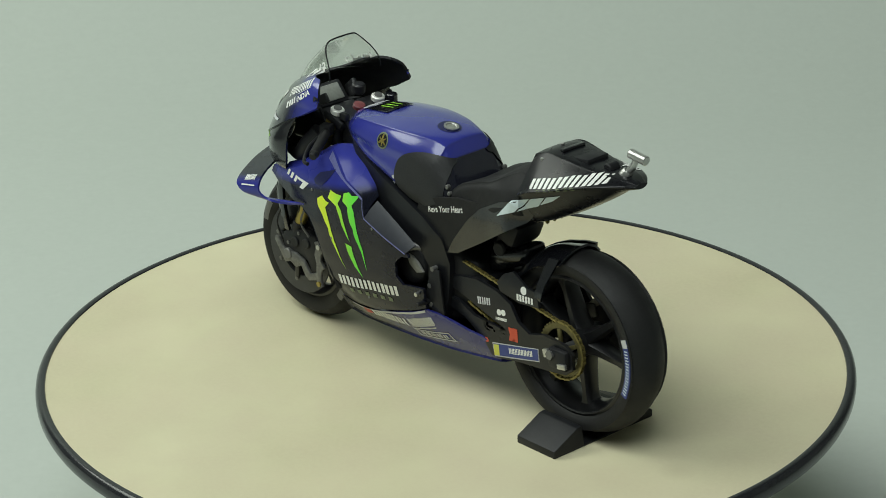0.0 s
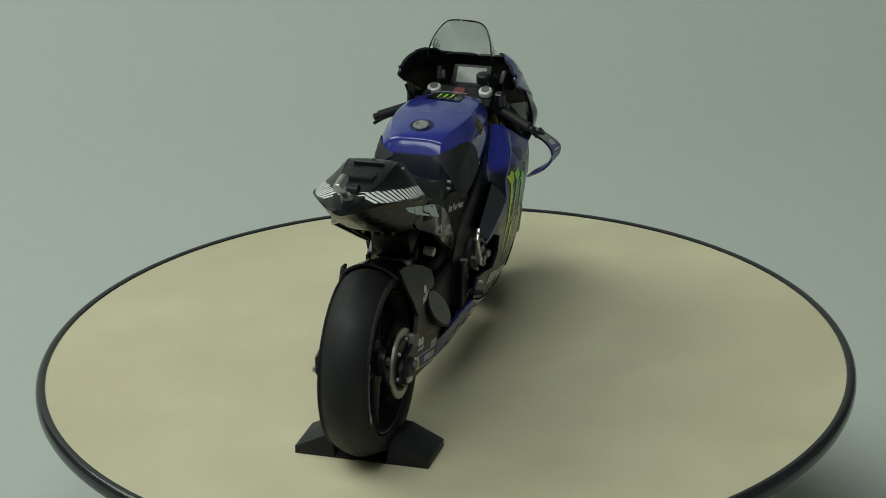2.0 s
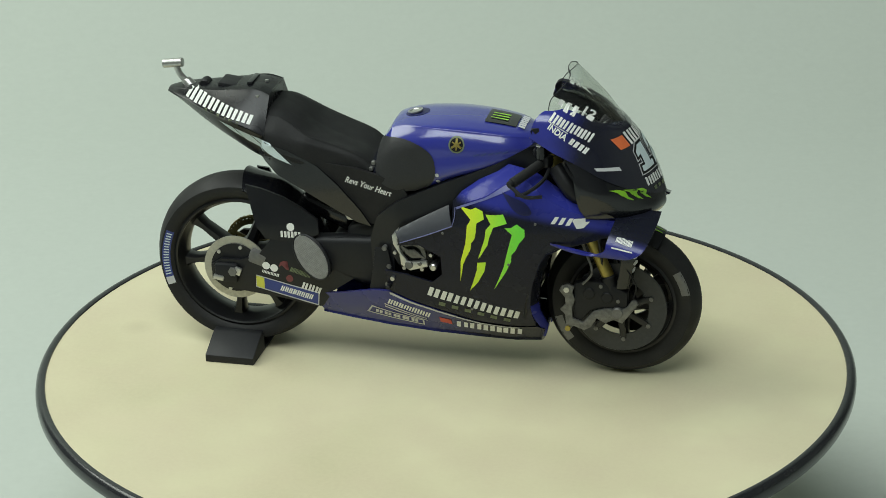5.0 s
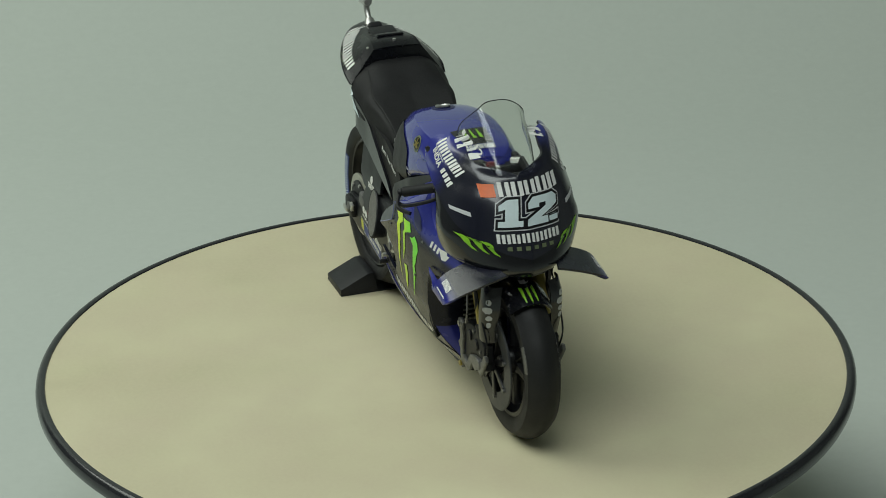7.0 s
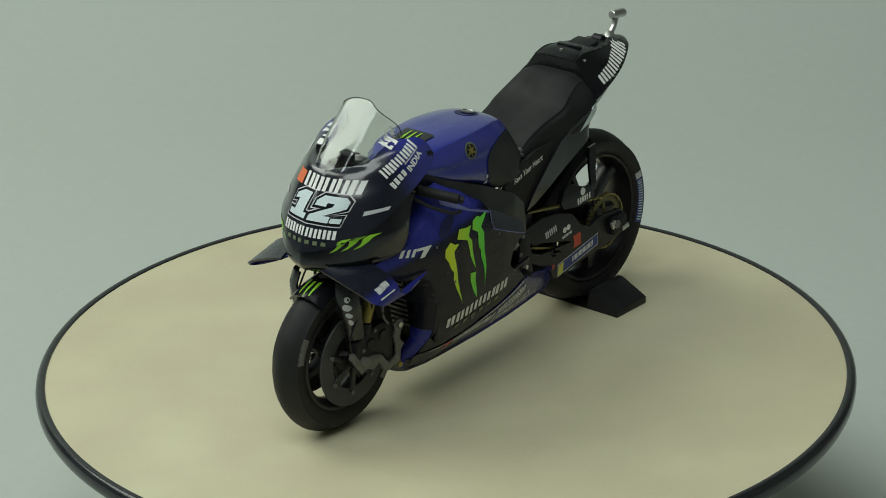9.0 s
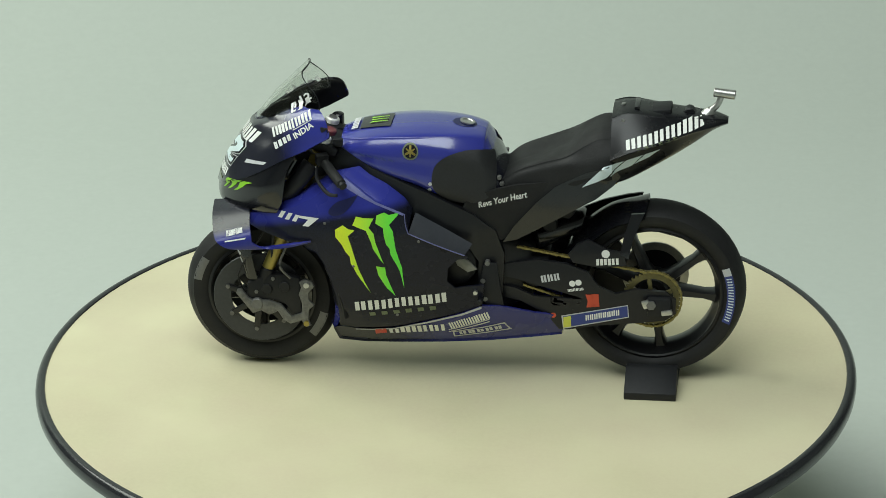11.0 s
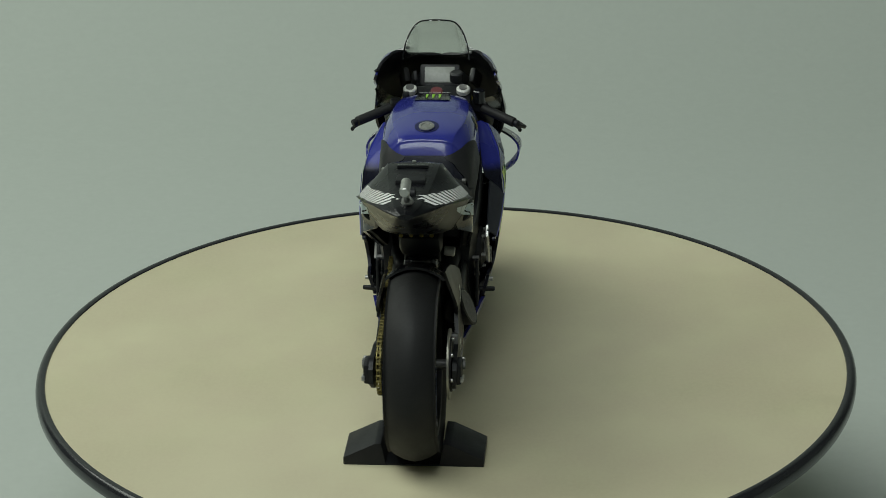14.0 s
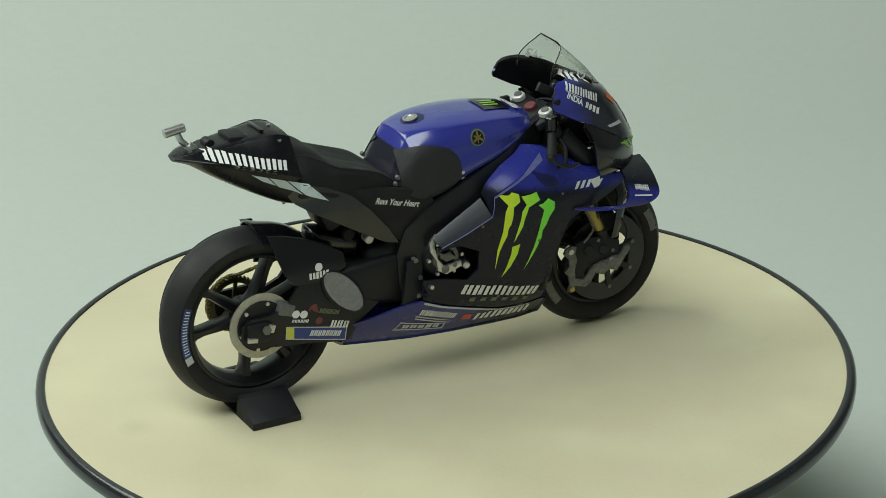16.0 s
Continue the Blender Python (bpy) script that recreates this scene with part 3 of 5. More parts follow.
def swingarm(s):
    line = [(-17, 44.5), (-24, 43.5), (-33, 42.5), (-41, 40.5), (-48, 41.5), (-54, 40.5), (-58, 35.0), (-64, 32.8), (-70.5, 32.8), (-73.6, 30.6), (-73.6, 26.0), (-70.5, 23.4),
            (-62, 22.0), (-50, 20.6), (-40, 18.6), (-37.5, 18.8), (-34, 24.5), (-26, 30.0), (-17, 33)]
    depth = lambda x, z: np.interp(x, (-78, -60, -40, -17), (13.6, 12.9, 12.4, 11.6)) - 0.02 * (z - 31) ** 2 * 0.3
    if s > 0:  # on the chain's side two beams with a window between them
        upper = [(-17, 39.5), (-24, 40.6), (-31, 41.8), (-40, 40.8), (-46.5, 38.4), (-50, 33.8), (-45.2, 29.4), (-43.6, 30.2), (-29.6, 34.0), (-24, 35.5), (-17, 36.5)]
        under = [(-17, 33.5), (-24, 32.4), (-30, 29.8), (-42.4, 25.6), (-44.6, 27.0), (-45.2, 29.4), (-50, 33.8), (-55, 31.6), (-61, 33.4), (-70.5, 33.0), (-73.6, 30.6), (-73.6, 26.0), (-70.5, 23.4),
                 (-62, 22.0), (-50, 20.6), (-40, 18.6), (-37.5, 18.8), (-34, 23.5), (-26, 28.0), (-17, 30.0)]
        return join(panel(upper, s, depth, 1.3, 2.0), panel(under, s, depth, 1.3, 2.0))
    slim = lambda x, z: np.interp(x, (-78, -60, -48, -40, -17), (12.4, 12.2, 12.4, 12.4, 11.6)) - 0.02 * (z - 31) ** 2 * 0.3
    return panel(line, s, slim, 1.2, 2.0)


for s, v in ((-1, "r"), (1, "l")):
    sa = part("swingarm_side", keep("swing" + v, swingarm(s)), M_FRAME, bike, "matt black swingarm with stickers")
    end = 13.9 if s > 0 else 12.6
    part("axle_block", box((7.5, 2.4, 6.4), at(-68.6, s * end, 28.4), 0.9), M_MATT, sa)
    part("axle_nut", rod((RX, s * (end + 0.6), RZ), (RX, s * (end + 1.9), RZ), 1.5, n=6), M_GREY, sa)
    part("adjuster", box((3.4, 1.0, 1.6), at(-71.0, s * (end + 1.2), 27.0, 0, 10, 0), 0.2), M_STEEL, sa)
    part("adjuster", box((2.2, 1.0, 2.6), at(-64.6, s * (end + 1.2), 29.6, 0, 20, 0), 0.2), M_STEEL, sa)
    # stickers on the swingarm
    mark("sticker", [[(-59.3, 23.9), (-38.9, 18.9), (-38.4, 23.6), (-59.0, 28.2)]], ["swing" + v], v, M_SILVER, sa, "", 2, 0.10)
    mark("sticker", [[(-59.0, 24.2), (-39.2, 19.4), (-38.8, 23.3), (-58.8, 27.9)]], ["swing" + v], v, M_NAVY, sa, "navy sponsor sticker", 2, 0.16)
    e = (-59.0, -56.4) if s < 0 else (-41.4, -39.0)
    k0, k1 = [24.2 + (p + 59.0) * -0.2424 for p in e]
    mark("sticker_tag", [[(e[0], k0), (e[1], k1), (e[1], k1 + 3.75), (e[0], k0 + 3.75)]], ["swing" + v], v, M_YELLOW, sa, "yellow end of the sticker", 2, 0.20)
    a, b = ((-51.5, 23.5), (-41, 20.9)) if s < 0 else ((-56.5, 24.7), (-45.8, 22.1))
    mark("sticker_letters", word(a, b, 1.9, 8, 0.2 * -s, seed=4), ["swing" + v], v, M_WHITE, sa, "", 2, 0.22)
    if s < 0:
        mark("sponsor_letters", word((-44.6, 24.8), (-38.2, 23.0), 2.5, 3, 0.1, seed=8), ["swingr"], "r", M_WHITE, sa, "", 2)
        mark("sponsor_letters", word((-57.2, 29.2), (-51.6, 28.0), 1.0, 6, 0.1, seed=8), ["swingr"], "r", M_WHITE, sa, "", 2)
        mark("sponsor_shape", [arc(-55.6, 31.6, 1.3, 0, 330, 12), arc(-53.0, 31.0, 1.3, 0, 330, 12)], ["swingr"], "r", M_WHITE, sa, "", 2)
        mark("sponsor_letters", word((-48.0, 30.4), (-41.4, 28.4), 1.6, 8, 0.1, seed=9), ["swingr"], "r", M_OLIVE, sa, "", 2)
        mark("sponsor_shape", [[(-51.4, 31.4), (-50.4, 32.2), (-49.0, 30.8), (-48.0, 30.6), (-49.4, 32.2), (-48.6, 33.6), (-50.0, 33.6), (-51.0, 33.0)]], ["swingr"], "r", M_DULLRED, sa, "", 2)
        mark("sponsor_shape", [arc(-48.0, 27.8, 1.2, 0, 330, 12)], ["swingr"], "r", M_DULLRED, sa, "", 2)
    else:
        mark("sponsor_letters", word((-38.2, 35.6), (-32.2, 34.4), 2.4, 3, 0, seed=8), ["swingl"], "l", M_SILVER, sa, "", 2)
        mark("sponsor_shape", [arc(-43.7, 35.0, 1.0, 0, 330, 12), arc(-41.8, 34.6, 1.0, 0, 330, 12)], ["swingl"], "l", M_WHITE, sa, "", 2)
        mark("sponsor_letters", word((-45.4, 32.6), (-40.4, 31.8), 0.9, 6, 0, seed=3), ["swingl"], "l", M_WHITE, sa, "", 2)
        mark("sponsor_shape", [[(-50.2, 27.3), (-48.9, 27.1), (-48.6, 28.6), (-47.4, 26.9), (-46.2, 26.8), (-46.6, 28.9), (-45.9, 31.2), (-47.2, 31.2), (-48.2, 29.6), (-48.4, 31.5), (-49.9, 31.5)]], ["swingl"], "l", M_RED, sa, "", 2)
        mark("sponsor_shape", [arc(-35.9, 23.6, 0.9, 0, 330, 12)], ["swingl"], "l", M_RED, sa, "", 2)
part("swingarm_bridge", box((9, 22, 10), at(-31, 0, 37, 0, 6, 0), 2.0), M_MATT, bike)
part("rear_caliper", box((6, 3.5, 4.5), at(-58.5, -10.6, 33.5, 0, 20, 0), 0.8), M_GREY, bike, "grey rear brake caliper")


def hugger():
    """The guard that wraps the front half of the rear tyre, with a raised lip at its rear end."""
    rings = []
    for k in range(21):
        a = radians(84 - k * 4.0)
        r = 29.3 + min(0.7, k * 0.14) + (0.9 if k == 0 else 0.35 if k == 1 else 0.0)
        ring = []
        for j in range(13):
            u = j / 6 - 1
            drop = 4.2 * abs(u) ** 2.0
            lag = radians(3.2 * (1 - u * u)) if k < 3 else 0.0
            ring.append((RX + (r - drop) * math.cos(a + lag), u * 8.9, RZ + (r - drop) * math.sin(a + lag)))
        rings.append(ring)
    return solid(skin(rings, closed=False, cap=False), 0.7)


hug = part("rear_hugger", hugger(), M_BLACK, bike, "glossy black rear wheel hugger")
for s, v in ((-1, "r"), (1, "l")):
    line = [(-58.4, 40.8), (-57.4, 45.2), (-53.0, 45.8), (-46.5, 48.8), (-43.0, 47.2), (-40.5, 44.0), (-42.0, 41.4), (-50, 40.0)]
    if s < 0:
        line = [(-62.4, 57.2), (-57.5, 56.4), (-50.0, 54.2), (-44.0, 51.4), (-38.5, 48.0), (-38.0, 43.6), (-43, 41.0), (-50, 40.2), (-55.6, 40.8), (-58.4, 44.6), (-60.0, 49.4)]
    hp = part("hugger_side", keep("hug" + v, panel(line, s, lambda x, z: 12.0 - 0.26 * max(0, z - 45), 0.9, 2.0)), M_FRAME, hug)
    if s > 0:
        stay = [(-63.6, 57.0), (-59.6, 56.6), (-57.6, 50.6), (-56.4, 44.4), (-59.0, 43.0), (-60.0, 48.4)]
        part("hugger_stay", panel(stay, s, lambda x, z: 12.1 - 0.27 * max(0, z - 45), 0.9, 2.0), M_BLACK, hug, "narrow stay of the guard")
    mark("sponsor_letters", word((-50.6, 41.6) if s < 0 else (-56.2, 41.2), (-43.8, 41.8) if s < 0 else (-49.0, 40.8), 2.1, 3, 0, 0.14, 5), ["hug" + v], v, M_WHITE, hp, "", 2)
    c = (-47.2, 45.2) if s < 0 else (-52.0, 44.6)
    mark("sponsor_shape", [arc(c[0], c[1], 1.3, 20, 340, 12)], ["hug" + v], v, M_WHITE, hp, "", 2)
part("guard_tongue", hull(-45.6, -29, 5.0, 5.5, (48.5, 41), (54.6, 49.0), 2.4), M_BLACK, hug, "black tongue before the tyre")

# exhaust, shock and parts under the tail
ex = part("exhaust", hull(-46, -18, 2.8, 3.4, (33, 26), (42, 44), 2.4), M_MATT, bike, "black exhaust with a mesh outlet")
ex.location = (0, -0.0092, 0)
MOUTH = Matrix.Translation((-40.2, -14.0, 36.4)) @ pose(0, 0, 0, 0, 50, 0) @ pose(0, 0, 0, 84, 0, -14)


def oval(a, b, h, n=40):
    return [MOUTH @ Vector((a * math.cos(k * math.tau / n), b * math.sin(k * math.tau / n), h)) for k in range(n)]


part("exhaust_outlet", skin([oval(7.4, 4.2, -5.0), oval(8.4, 4.7, -0.6), oval(8.5, 4.8, 0.0), oval(8.1, 4.4, 0.3), oval(7.8, 4.1, 0.0)]), M_MATT, bike, "black slash-cut exhaust end")


def grille():
    """A sieve plate in the outlet's oval mouth: fine crossed wires on a thin plate."""
    bm = skin([oval(7.8, 4.1, 0.05), oval(7.8, 4.1, 0.2), oval(7.5, 3.8, 0.24)])
    for a, b, count in ((7.5, 3.8, 13), (3.8, 7.5, 7)):
        for i in range(-count, count + 1):
            d = i * 0.55
            if abs(d) >= a:
                continue
            w = b * math.sqrt(1 - (d / a) ** 2)
            ends = ((d, -w), (d, w)) if a > b else ((-w, d), (w, d))
            rod(MOUTH @ Vector((*ends[0], 0.28)), MOUTH @ Vector((*ends[1], 0.28)), 0.11, n=4, bm=bm)
    return bm


part("outlet_mesh", grille(), M_MESH, bike, "grey perforated outlet mesh")
part("shock_absorber", rod((-28, 0, 34), (-33, 0, 58), 3.0, bevel=0.5), M_MATT, bike)
part("shock_reservoir", rod((-33.5, -5.5, 50.5), (-34.5, 5.5, 50.8), 2.4, n=18, bevel=0.5), M_MATT, bike, "dark shock reservoir")
part("exhaust_bracket", rod((-28.4, -9.4, 49.2), (-28.4, -6, 49.6), 1.5, bevel=0.3), M_CAP, bike, "bright round fitting")
part("undertail_pod", box((10, 13, 9), at(-38, 0, 58, 0, -24, 0), 2.5), M_MATT, bike)
part("rain_light", box((2.5, 9, 2.2), at(-50, 0, 65.0, 0, -28, 0), 0.5), M_BLACK, bike)
for k in range(4):
    part("undertail_bolt", rod((-54.0, -4.5 + k * 3, 65.8), (-55.0, -4.5 + k * 3, 65.2), 0.6, n=8), M_GOLD, bike)
for s in (-1, 1):
    pg = part("footpeg", rod((-14, s * 13, 30.5), (-14, s * 20.5, 30.8), 1.0, 0.7, bevel=0.2), M_MATT, bike)
    part("heel_plate", plate([(-21, 28), (-16, 27), (-13, 33), (-15, 42), (-19, 42), (-20, 34)], s * 15.3, 0.9), M_MATT, bike, "black heel guard plate")
    part("pedal", rod((-14, s * 15.5, 30), (-2, s * 16.5, 28.5), 0.7), M_GREY, bike)


# ---- tank, seat and tail ----
TANK = [  # x, half outline from the top's middle over the creased shoulder to the bottom
    (-21.4, [(0, 67.6), (4.5, 67.5), (8.4, 66.8), (9.6, 65.8), (11.1, 63.8), (11.6, 61.5), (11.4, 57), (0, 55)]),
    (-19.2, [(0, 72.6), (4.5, 72.5), (8.2, 71.8), (9.6, 70.6), (11.8, 68.0), (12.7, 64.5), (12.2, 57), (0, 55)]),
    (-16.6, [(0, 77.2), (4.5, 77.1), (7.8, 76.4), (9.2, 75.2), (12.0, 71.8), (13.4, 67.5), (12.8, 58), (0, 56)]),
    (-15.2, [(0, 79.4), (4.5, 79.2), (7.6, 78.5), (9.0, 77.4), (12.1, 73.6), (13.6, 69.0), (13.0, 58.5), (0, 56.5)]),
    (-14.2, [(0, 80.5), (4.5, 80.3), (7.6, 79.7), (9.0, 78.7), (12.3, 74.8), (13.7, 69.6), (13.1, 59), (0, 57)]),
    (-10.0, [(0, 81.7), (4.8, 81.5), (8.4, 80.9), (9.7, 80.1), (12.8, 76.4), (14.0, 71.5), (13.5, 60.5), (0, 58)]),
    (-4.0, [(0, 82.5), (5.0, 82.3), (10.0, 81.4), (11.2, 80.5), (13.5, 77.3), (14.3, 73.0), (13.8, 62), (0, 60)]),
    (5.0, [(0, 82.9), (5.4, 82.7), (11.0, 81.5), (12.1, 80.6), (13.8, 77.8), (14.5, 74.0), (14.0, 66), (0, 64)]),
    (15.0, [(0, 82.2), (5.4, 82.0), (10.7, 80.9), (11.7, 80.0), (13.3, 77.4), (14.0, 74.5), (13.0, 69), (0, 68)]),
    (24.0, [(0, 80.8), (4.8, 80.6), (9.2, 79.7), (10.1, 79.0), (11.6, 77.0), (12.0, 75.0), (10.5, 72), (0, 71)]),
    (29.5, [(0, 79.0), (3.5, 78.9), (5.8, 78.2), (6.3, 77.8), (7.9, 76.6), (8.6, 75.6), (7.5, 74), (0, 73.5)]),
]
tank = part("fuel_tank", keep("tank", body(TANK, 43, 5)), M_TANK, bike, "glossy blue fuel tank with a black rear", 60)
fcap = part("fuel_cap", revolve([(0, -0.3), (2.0, -0.3), (2.4, 0), (2.4, 0.4), (1.7, 0.45), (1.5, 0.2), (0, 0.2)], 0, 0, 28), M_STEEL, tank, "round metal fuel cap")
fcap.matrix_basis = Matrix.Translation((-0.0088, 0, 0.08215)) @ pose(0, 0, 0, 0, -12, 0) @ pose(0, 0, 0, 90, 0, 0)
# the cap's hollow is not cut; its shade is a flat dark disc
mark("cap_recess_shade", [arc(-8.0, 0, 3.7, 0, 345, 24)], ["tank"], "t", M_RECESS_SHADE, tank, "flat dark blue disc for the shaded recess round the cap", 2, 0.10)
mark("tank_pad", [[(14.2, -5.6), (23.8, -4.9), (23.8, 4.9), (14.2, 5.6)]], ["tank"], "t", M_BLACK, tank, "black pad on the tank's front", 2, 0.35)
mark("pad_claws", [[(15.6, y), (20.6, y - 0.2), (21.0, y + 0.8), (15.3, y + 0.4)] for y in (-2.4, -0.4, 1.6)], ["tank"], "t", M_GREEN, tank, "three green streaks", 2, 0.6)
mark("pad_letters", [[(24.4, -4.9 + k * 1.4), (26.4, -4.9 + k * 1.4), (26.4, -3.7 + k * 1.4), (24.4, -3.7 + k * 1.4)] for k in range(7)], ["tank"], "t", M_SILVER, tank, "", 2, 0.6)
for s, v in ((-1, "r"), (1, "l")):
    pad = spline([(-18.6, 66), (-18.2, 73.0), (-16.4, 76.4), (-10.0, 77.4), (-4.0, 76.0), (-0.6, 73.4), (0.6, 70.0), (0.4, 66.4), (-2.4, 63.0), (-9, 61.0), (-15.5, 62.4), (-18.6, 66)], 40)[:-1]
    mark("knee_pad", [[(p[0], p[1]) for p in pad]], ["tank"], v, M_PAD, tank, "dark grey foam knee pad", 1.5, 0.35)
    mark("tank_screw", [arc(1.2, 67.4, 0.6, 0, 320, 8), arc(1.4, 65.4, 0.6, 0, 320, 8)], ["tank"], v, M_SILVER, tank, "", 1, 0.2)
    for x, z in ((-19.6, 68.8), (-20.4, 66.8)):
        part("tank_bolt", rod((x, s * 11.2, z), (x, s * 12.5, z), 0.75, n=10, bevel=0.15), M_CAST, tank, "bright bolt at the tank's foot")
    mark("badge", [arc(7.2, 77.2, 2.5, 0, 348, 24)], ["tank"], v, M_OLIVE, tank, "round gold badge", 1, 0.12)
    mark("badge_centre", [arc(7.2, 77.2, 2.0, 0, 348, 24)], ["tank"], v, M_BLACK, tank, "", 1, 0.2)
    star = []
    for k in range(3):
        a = radians(90 + k * 120)
        d, n = np.array((math.cos(a), math.sin(a))), np.array((-math.sin(a), math.cos(a)))
        c = np.array((7.2, 77.2))
        star.append([tuple(c + n * 0.4), tuple(c + d * 1.8 + n * 0.3), tuple(c + d * 1.8 - n * 0.3), tuple(c - n * 0.4)])
        star.append([tuple(c + n * 0.3), tuple(c - d * 1.6 + n * 0.2), tuple(c - d * 1.6 - n * 0.2), tuple(c - n * 0.3)])
    mark("badge_star", star, ["tank"], v, M_GOLD, tank, "", 1, 0.26)
    mark("tank_vents", [[(12.5 + k * 2.2, 73.8 + k * 0.25), (14.0 + k * 2.2, 74.4 + k * 0.25), (14.2 + k * 2.2, 75.0 + k * 0.25), (12.5 + k * 2.2, 74.3 + k * 0.25)] for k in range(5)], ["tank"], v, M_NAVY, tank, "", 1, 0.1)

SEAT = [
    (-19.5, [(0, 66.5), (6, 66.6), (10.5, 66.2), (12.0, 63.5), (11.5, 57), (0, 55)]),
    (-25.0, [(0, 69.2), (6, 69.6), (11.0, 69.8), (12.6, 66.5), (12.2, 58), (0, 55)]),
    (-33.0, [(0, 72.0), (6.5, 72.5), (11.5, 72.8), (13.4, 69.5), (13.0, 60), (0, 57)]),
    (-40.0, [(0, 75.2), (7.0, 75.6), (12.4, 75.2), (14.8, 72.0), (13.8, 63), (0, 60)]),
    (-45.0, [(0, 80.0), (7.0, 80.0), (11.6, 78.6), (15.2, 74.0), (14.4, 66), (0, 62)]),
    (-50.0, [(0, 82.6), (7.0, 82.5), (11.0, 81.0), (15.6, 76.0), (14.6, 68), (0, 64)]),
    (-54.0, [(0, 83.0), (7.0, 82.8), (11.0, 81.2), (15.4, 77.0), (14.0, 70), (0, 66)]),
]
SEAT = [(x, [(y, z + (1.3 if -42 < x < -24 and k < 4 else 0.7 if k < 3 else 0)) for k, (y, z) in enumerate(o)]) for x, o in SEAT]
# a crisp shoulder along the pad's edge
SEAT = [(x, o[:2] + [(o[2][0] - 0.2, o[2][1] + 0.1), (o[2][0] + 0.6, o[2][1] - 0.6)] + o[3:]) for x, o in SEAT]
seat = part("seat", keep("seat", body(SEAT, 37, 4)), M_SEAT, bike, "matt black foam seat")
TAIL = [
    (-53.4, [(0, 88.0), (4.0, 87.9), (7.8, 87.4), (8.6, 86.6), (15.6, 77.2), (15.6, 76.2), (10.0, 66.8), (0, 65.5)]),
    (-58.0, [(0, 89.2), (4.0, 89.1), (7.4, 88.6), (8.2, 88.0), (16.0, 79.4), (15.9, 78.4), (9.5, 68.4), (0, 67.0)]),
    (-64.0, [(0, 88.8), (4.0, 88.7), (6.8, 88.2), (7.6, 87.6), (15.2, 81.2), (15.0, 80.2), (8.6, 71.4), (0, 69.8)]),
    (-71.0, [(0, 88.0), (3.8, 87.9), (6.0, 87.4), (6.6, 86.9), (13.2, 83.0), (13.0, 82.0), (7.4, 75.2), (0, 73.8)]),
    (-78.0, [(0, 87.3), (3.0, 87.2), (4.8, 86.9), (5.4, 86.5), (10.0, 84.6), (9.8, 83.6), (5.6, 79.2), (0, 78.2)]),
    (-84.0, [(0, 86.6), (2.2, 86.5), (3.6, 86.3), (4.0, 86.1), (6.4, 85.2), (6.2, 84.4), (3.4, 82.8), (0, 82.4)]),
    (-88.2, [(0, 85.6), (0.9, 85.5), (1.5, 85.4), (1.7, 85.3), (2.4, 85.0), (2.3, 84.6), (1.2, 84.0), (0, 83.9)]),
]
tail = part("tail_unit", keep("tail", body(TAIL, 36, 4)), M_TAIL, bike, "glossy black tail unit with white lettering", 30)
# matt black block that stands for the dark of the recessed vent
part("tail_vent", box((9.5, 8.6, 2.0), at(-66.5, 0, 87.75, 0, 6, 0), 0.5), M_MATT, tail)
part("tail_slot", box((1.6, 9.0, 1.2), at(-60.8, 0, 89.3, 0, 4, 0), 0.3), M_BLACK, tail)
part("tail_nub", rod((-76.5, -2.0, 87.2), (-76.5, 2.0, 87.2), 1.7, bevel=0.3), M_MATT, tail)
for x, y, z in ((-56.5, 0, 89.1), (-57.0, -8.6, 87.0), (-57.0, 8.6, 87.0)):
    part("tail_screw", rod((x, y, z - 0.5), (x, y * 1.03, z + 0.35), 0.6, n=10), M_STEEL, tail)
for s, v in ((-1, "r"), (1, "l")):
    a, b = ((-81.0, 85.4), (-57.6, 79.9)) if s < 0 else ((-58.0, 79.9), (-81.4, 85.6))
    a, b = (min(a, b), max(a, b))
    mark("brand_letters", word(a, b, 2.5, 7, -0.1 * s, 0.18, 11), ["tail"], v, M_WHITE, tail, "row of white lettering", 1)
    a, b = (-74.0, 82.9), (-61.0, 79.6)
    mark("small_letters", word(a, b, 0.8, 6, 0, 0.45, 2), ["tail"], v, M_OLIVE, tail, "", 1)

hook = part("tail_bracket", rod((-81.5, 0, 85.8), (-83.0, 0, 88.2), 2.1, 1.5, bevel=0.3), M_STEEL, bike, "bare metal bracket at the tail's tip")
part("bracket_arm", tube([(-82.6, 0, 87.4), (-84.8, 0, 89.6), (-85.8, 0, 92.0), (-86.2, 0, 93.0)], 1.0, 10), M_STEEL, hook)
part("bracket_tube", rod((-83.6, 0, 93.6), (-90.2, 0, 92.8), 1.45, n=18, bevel=0.25), M_STEEL, hook)

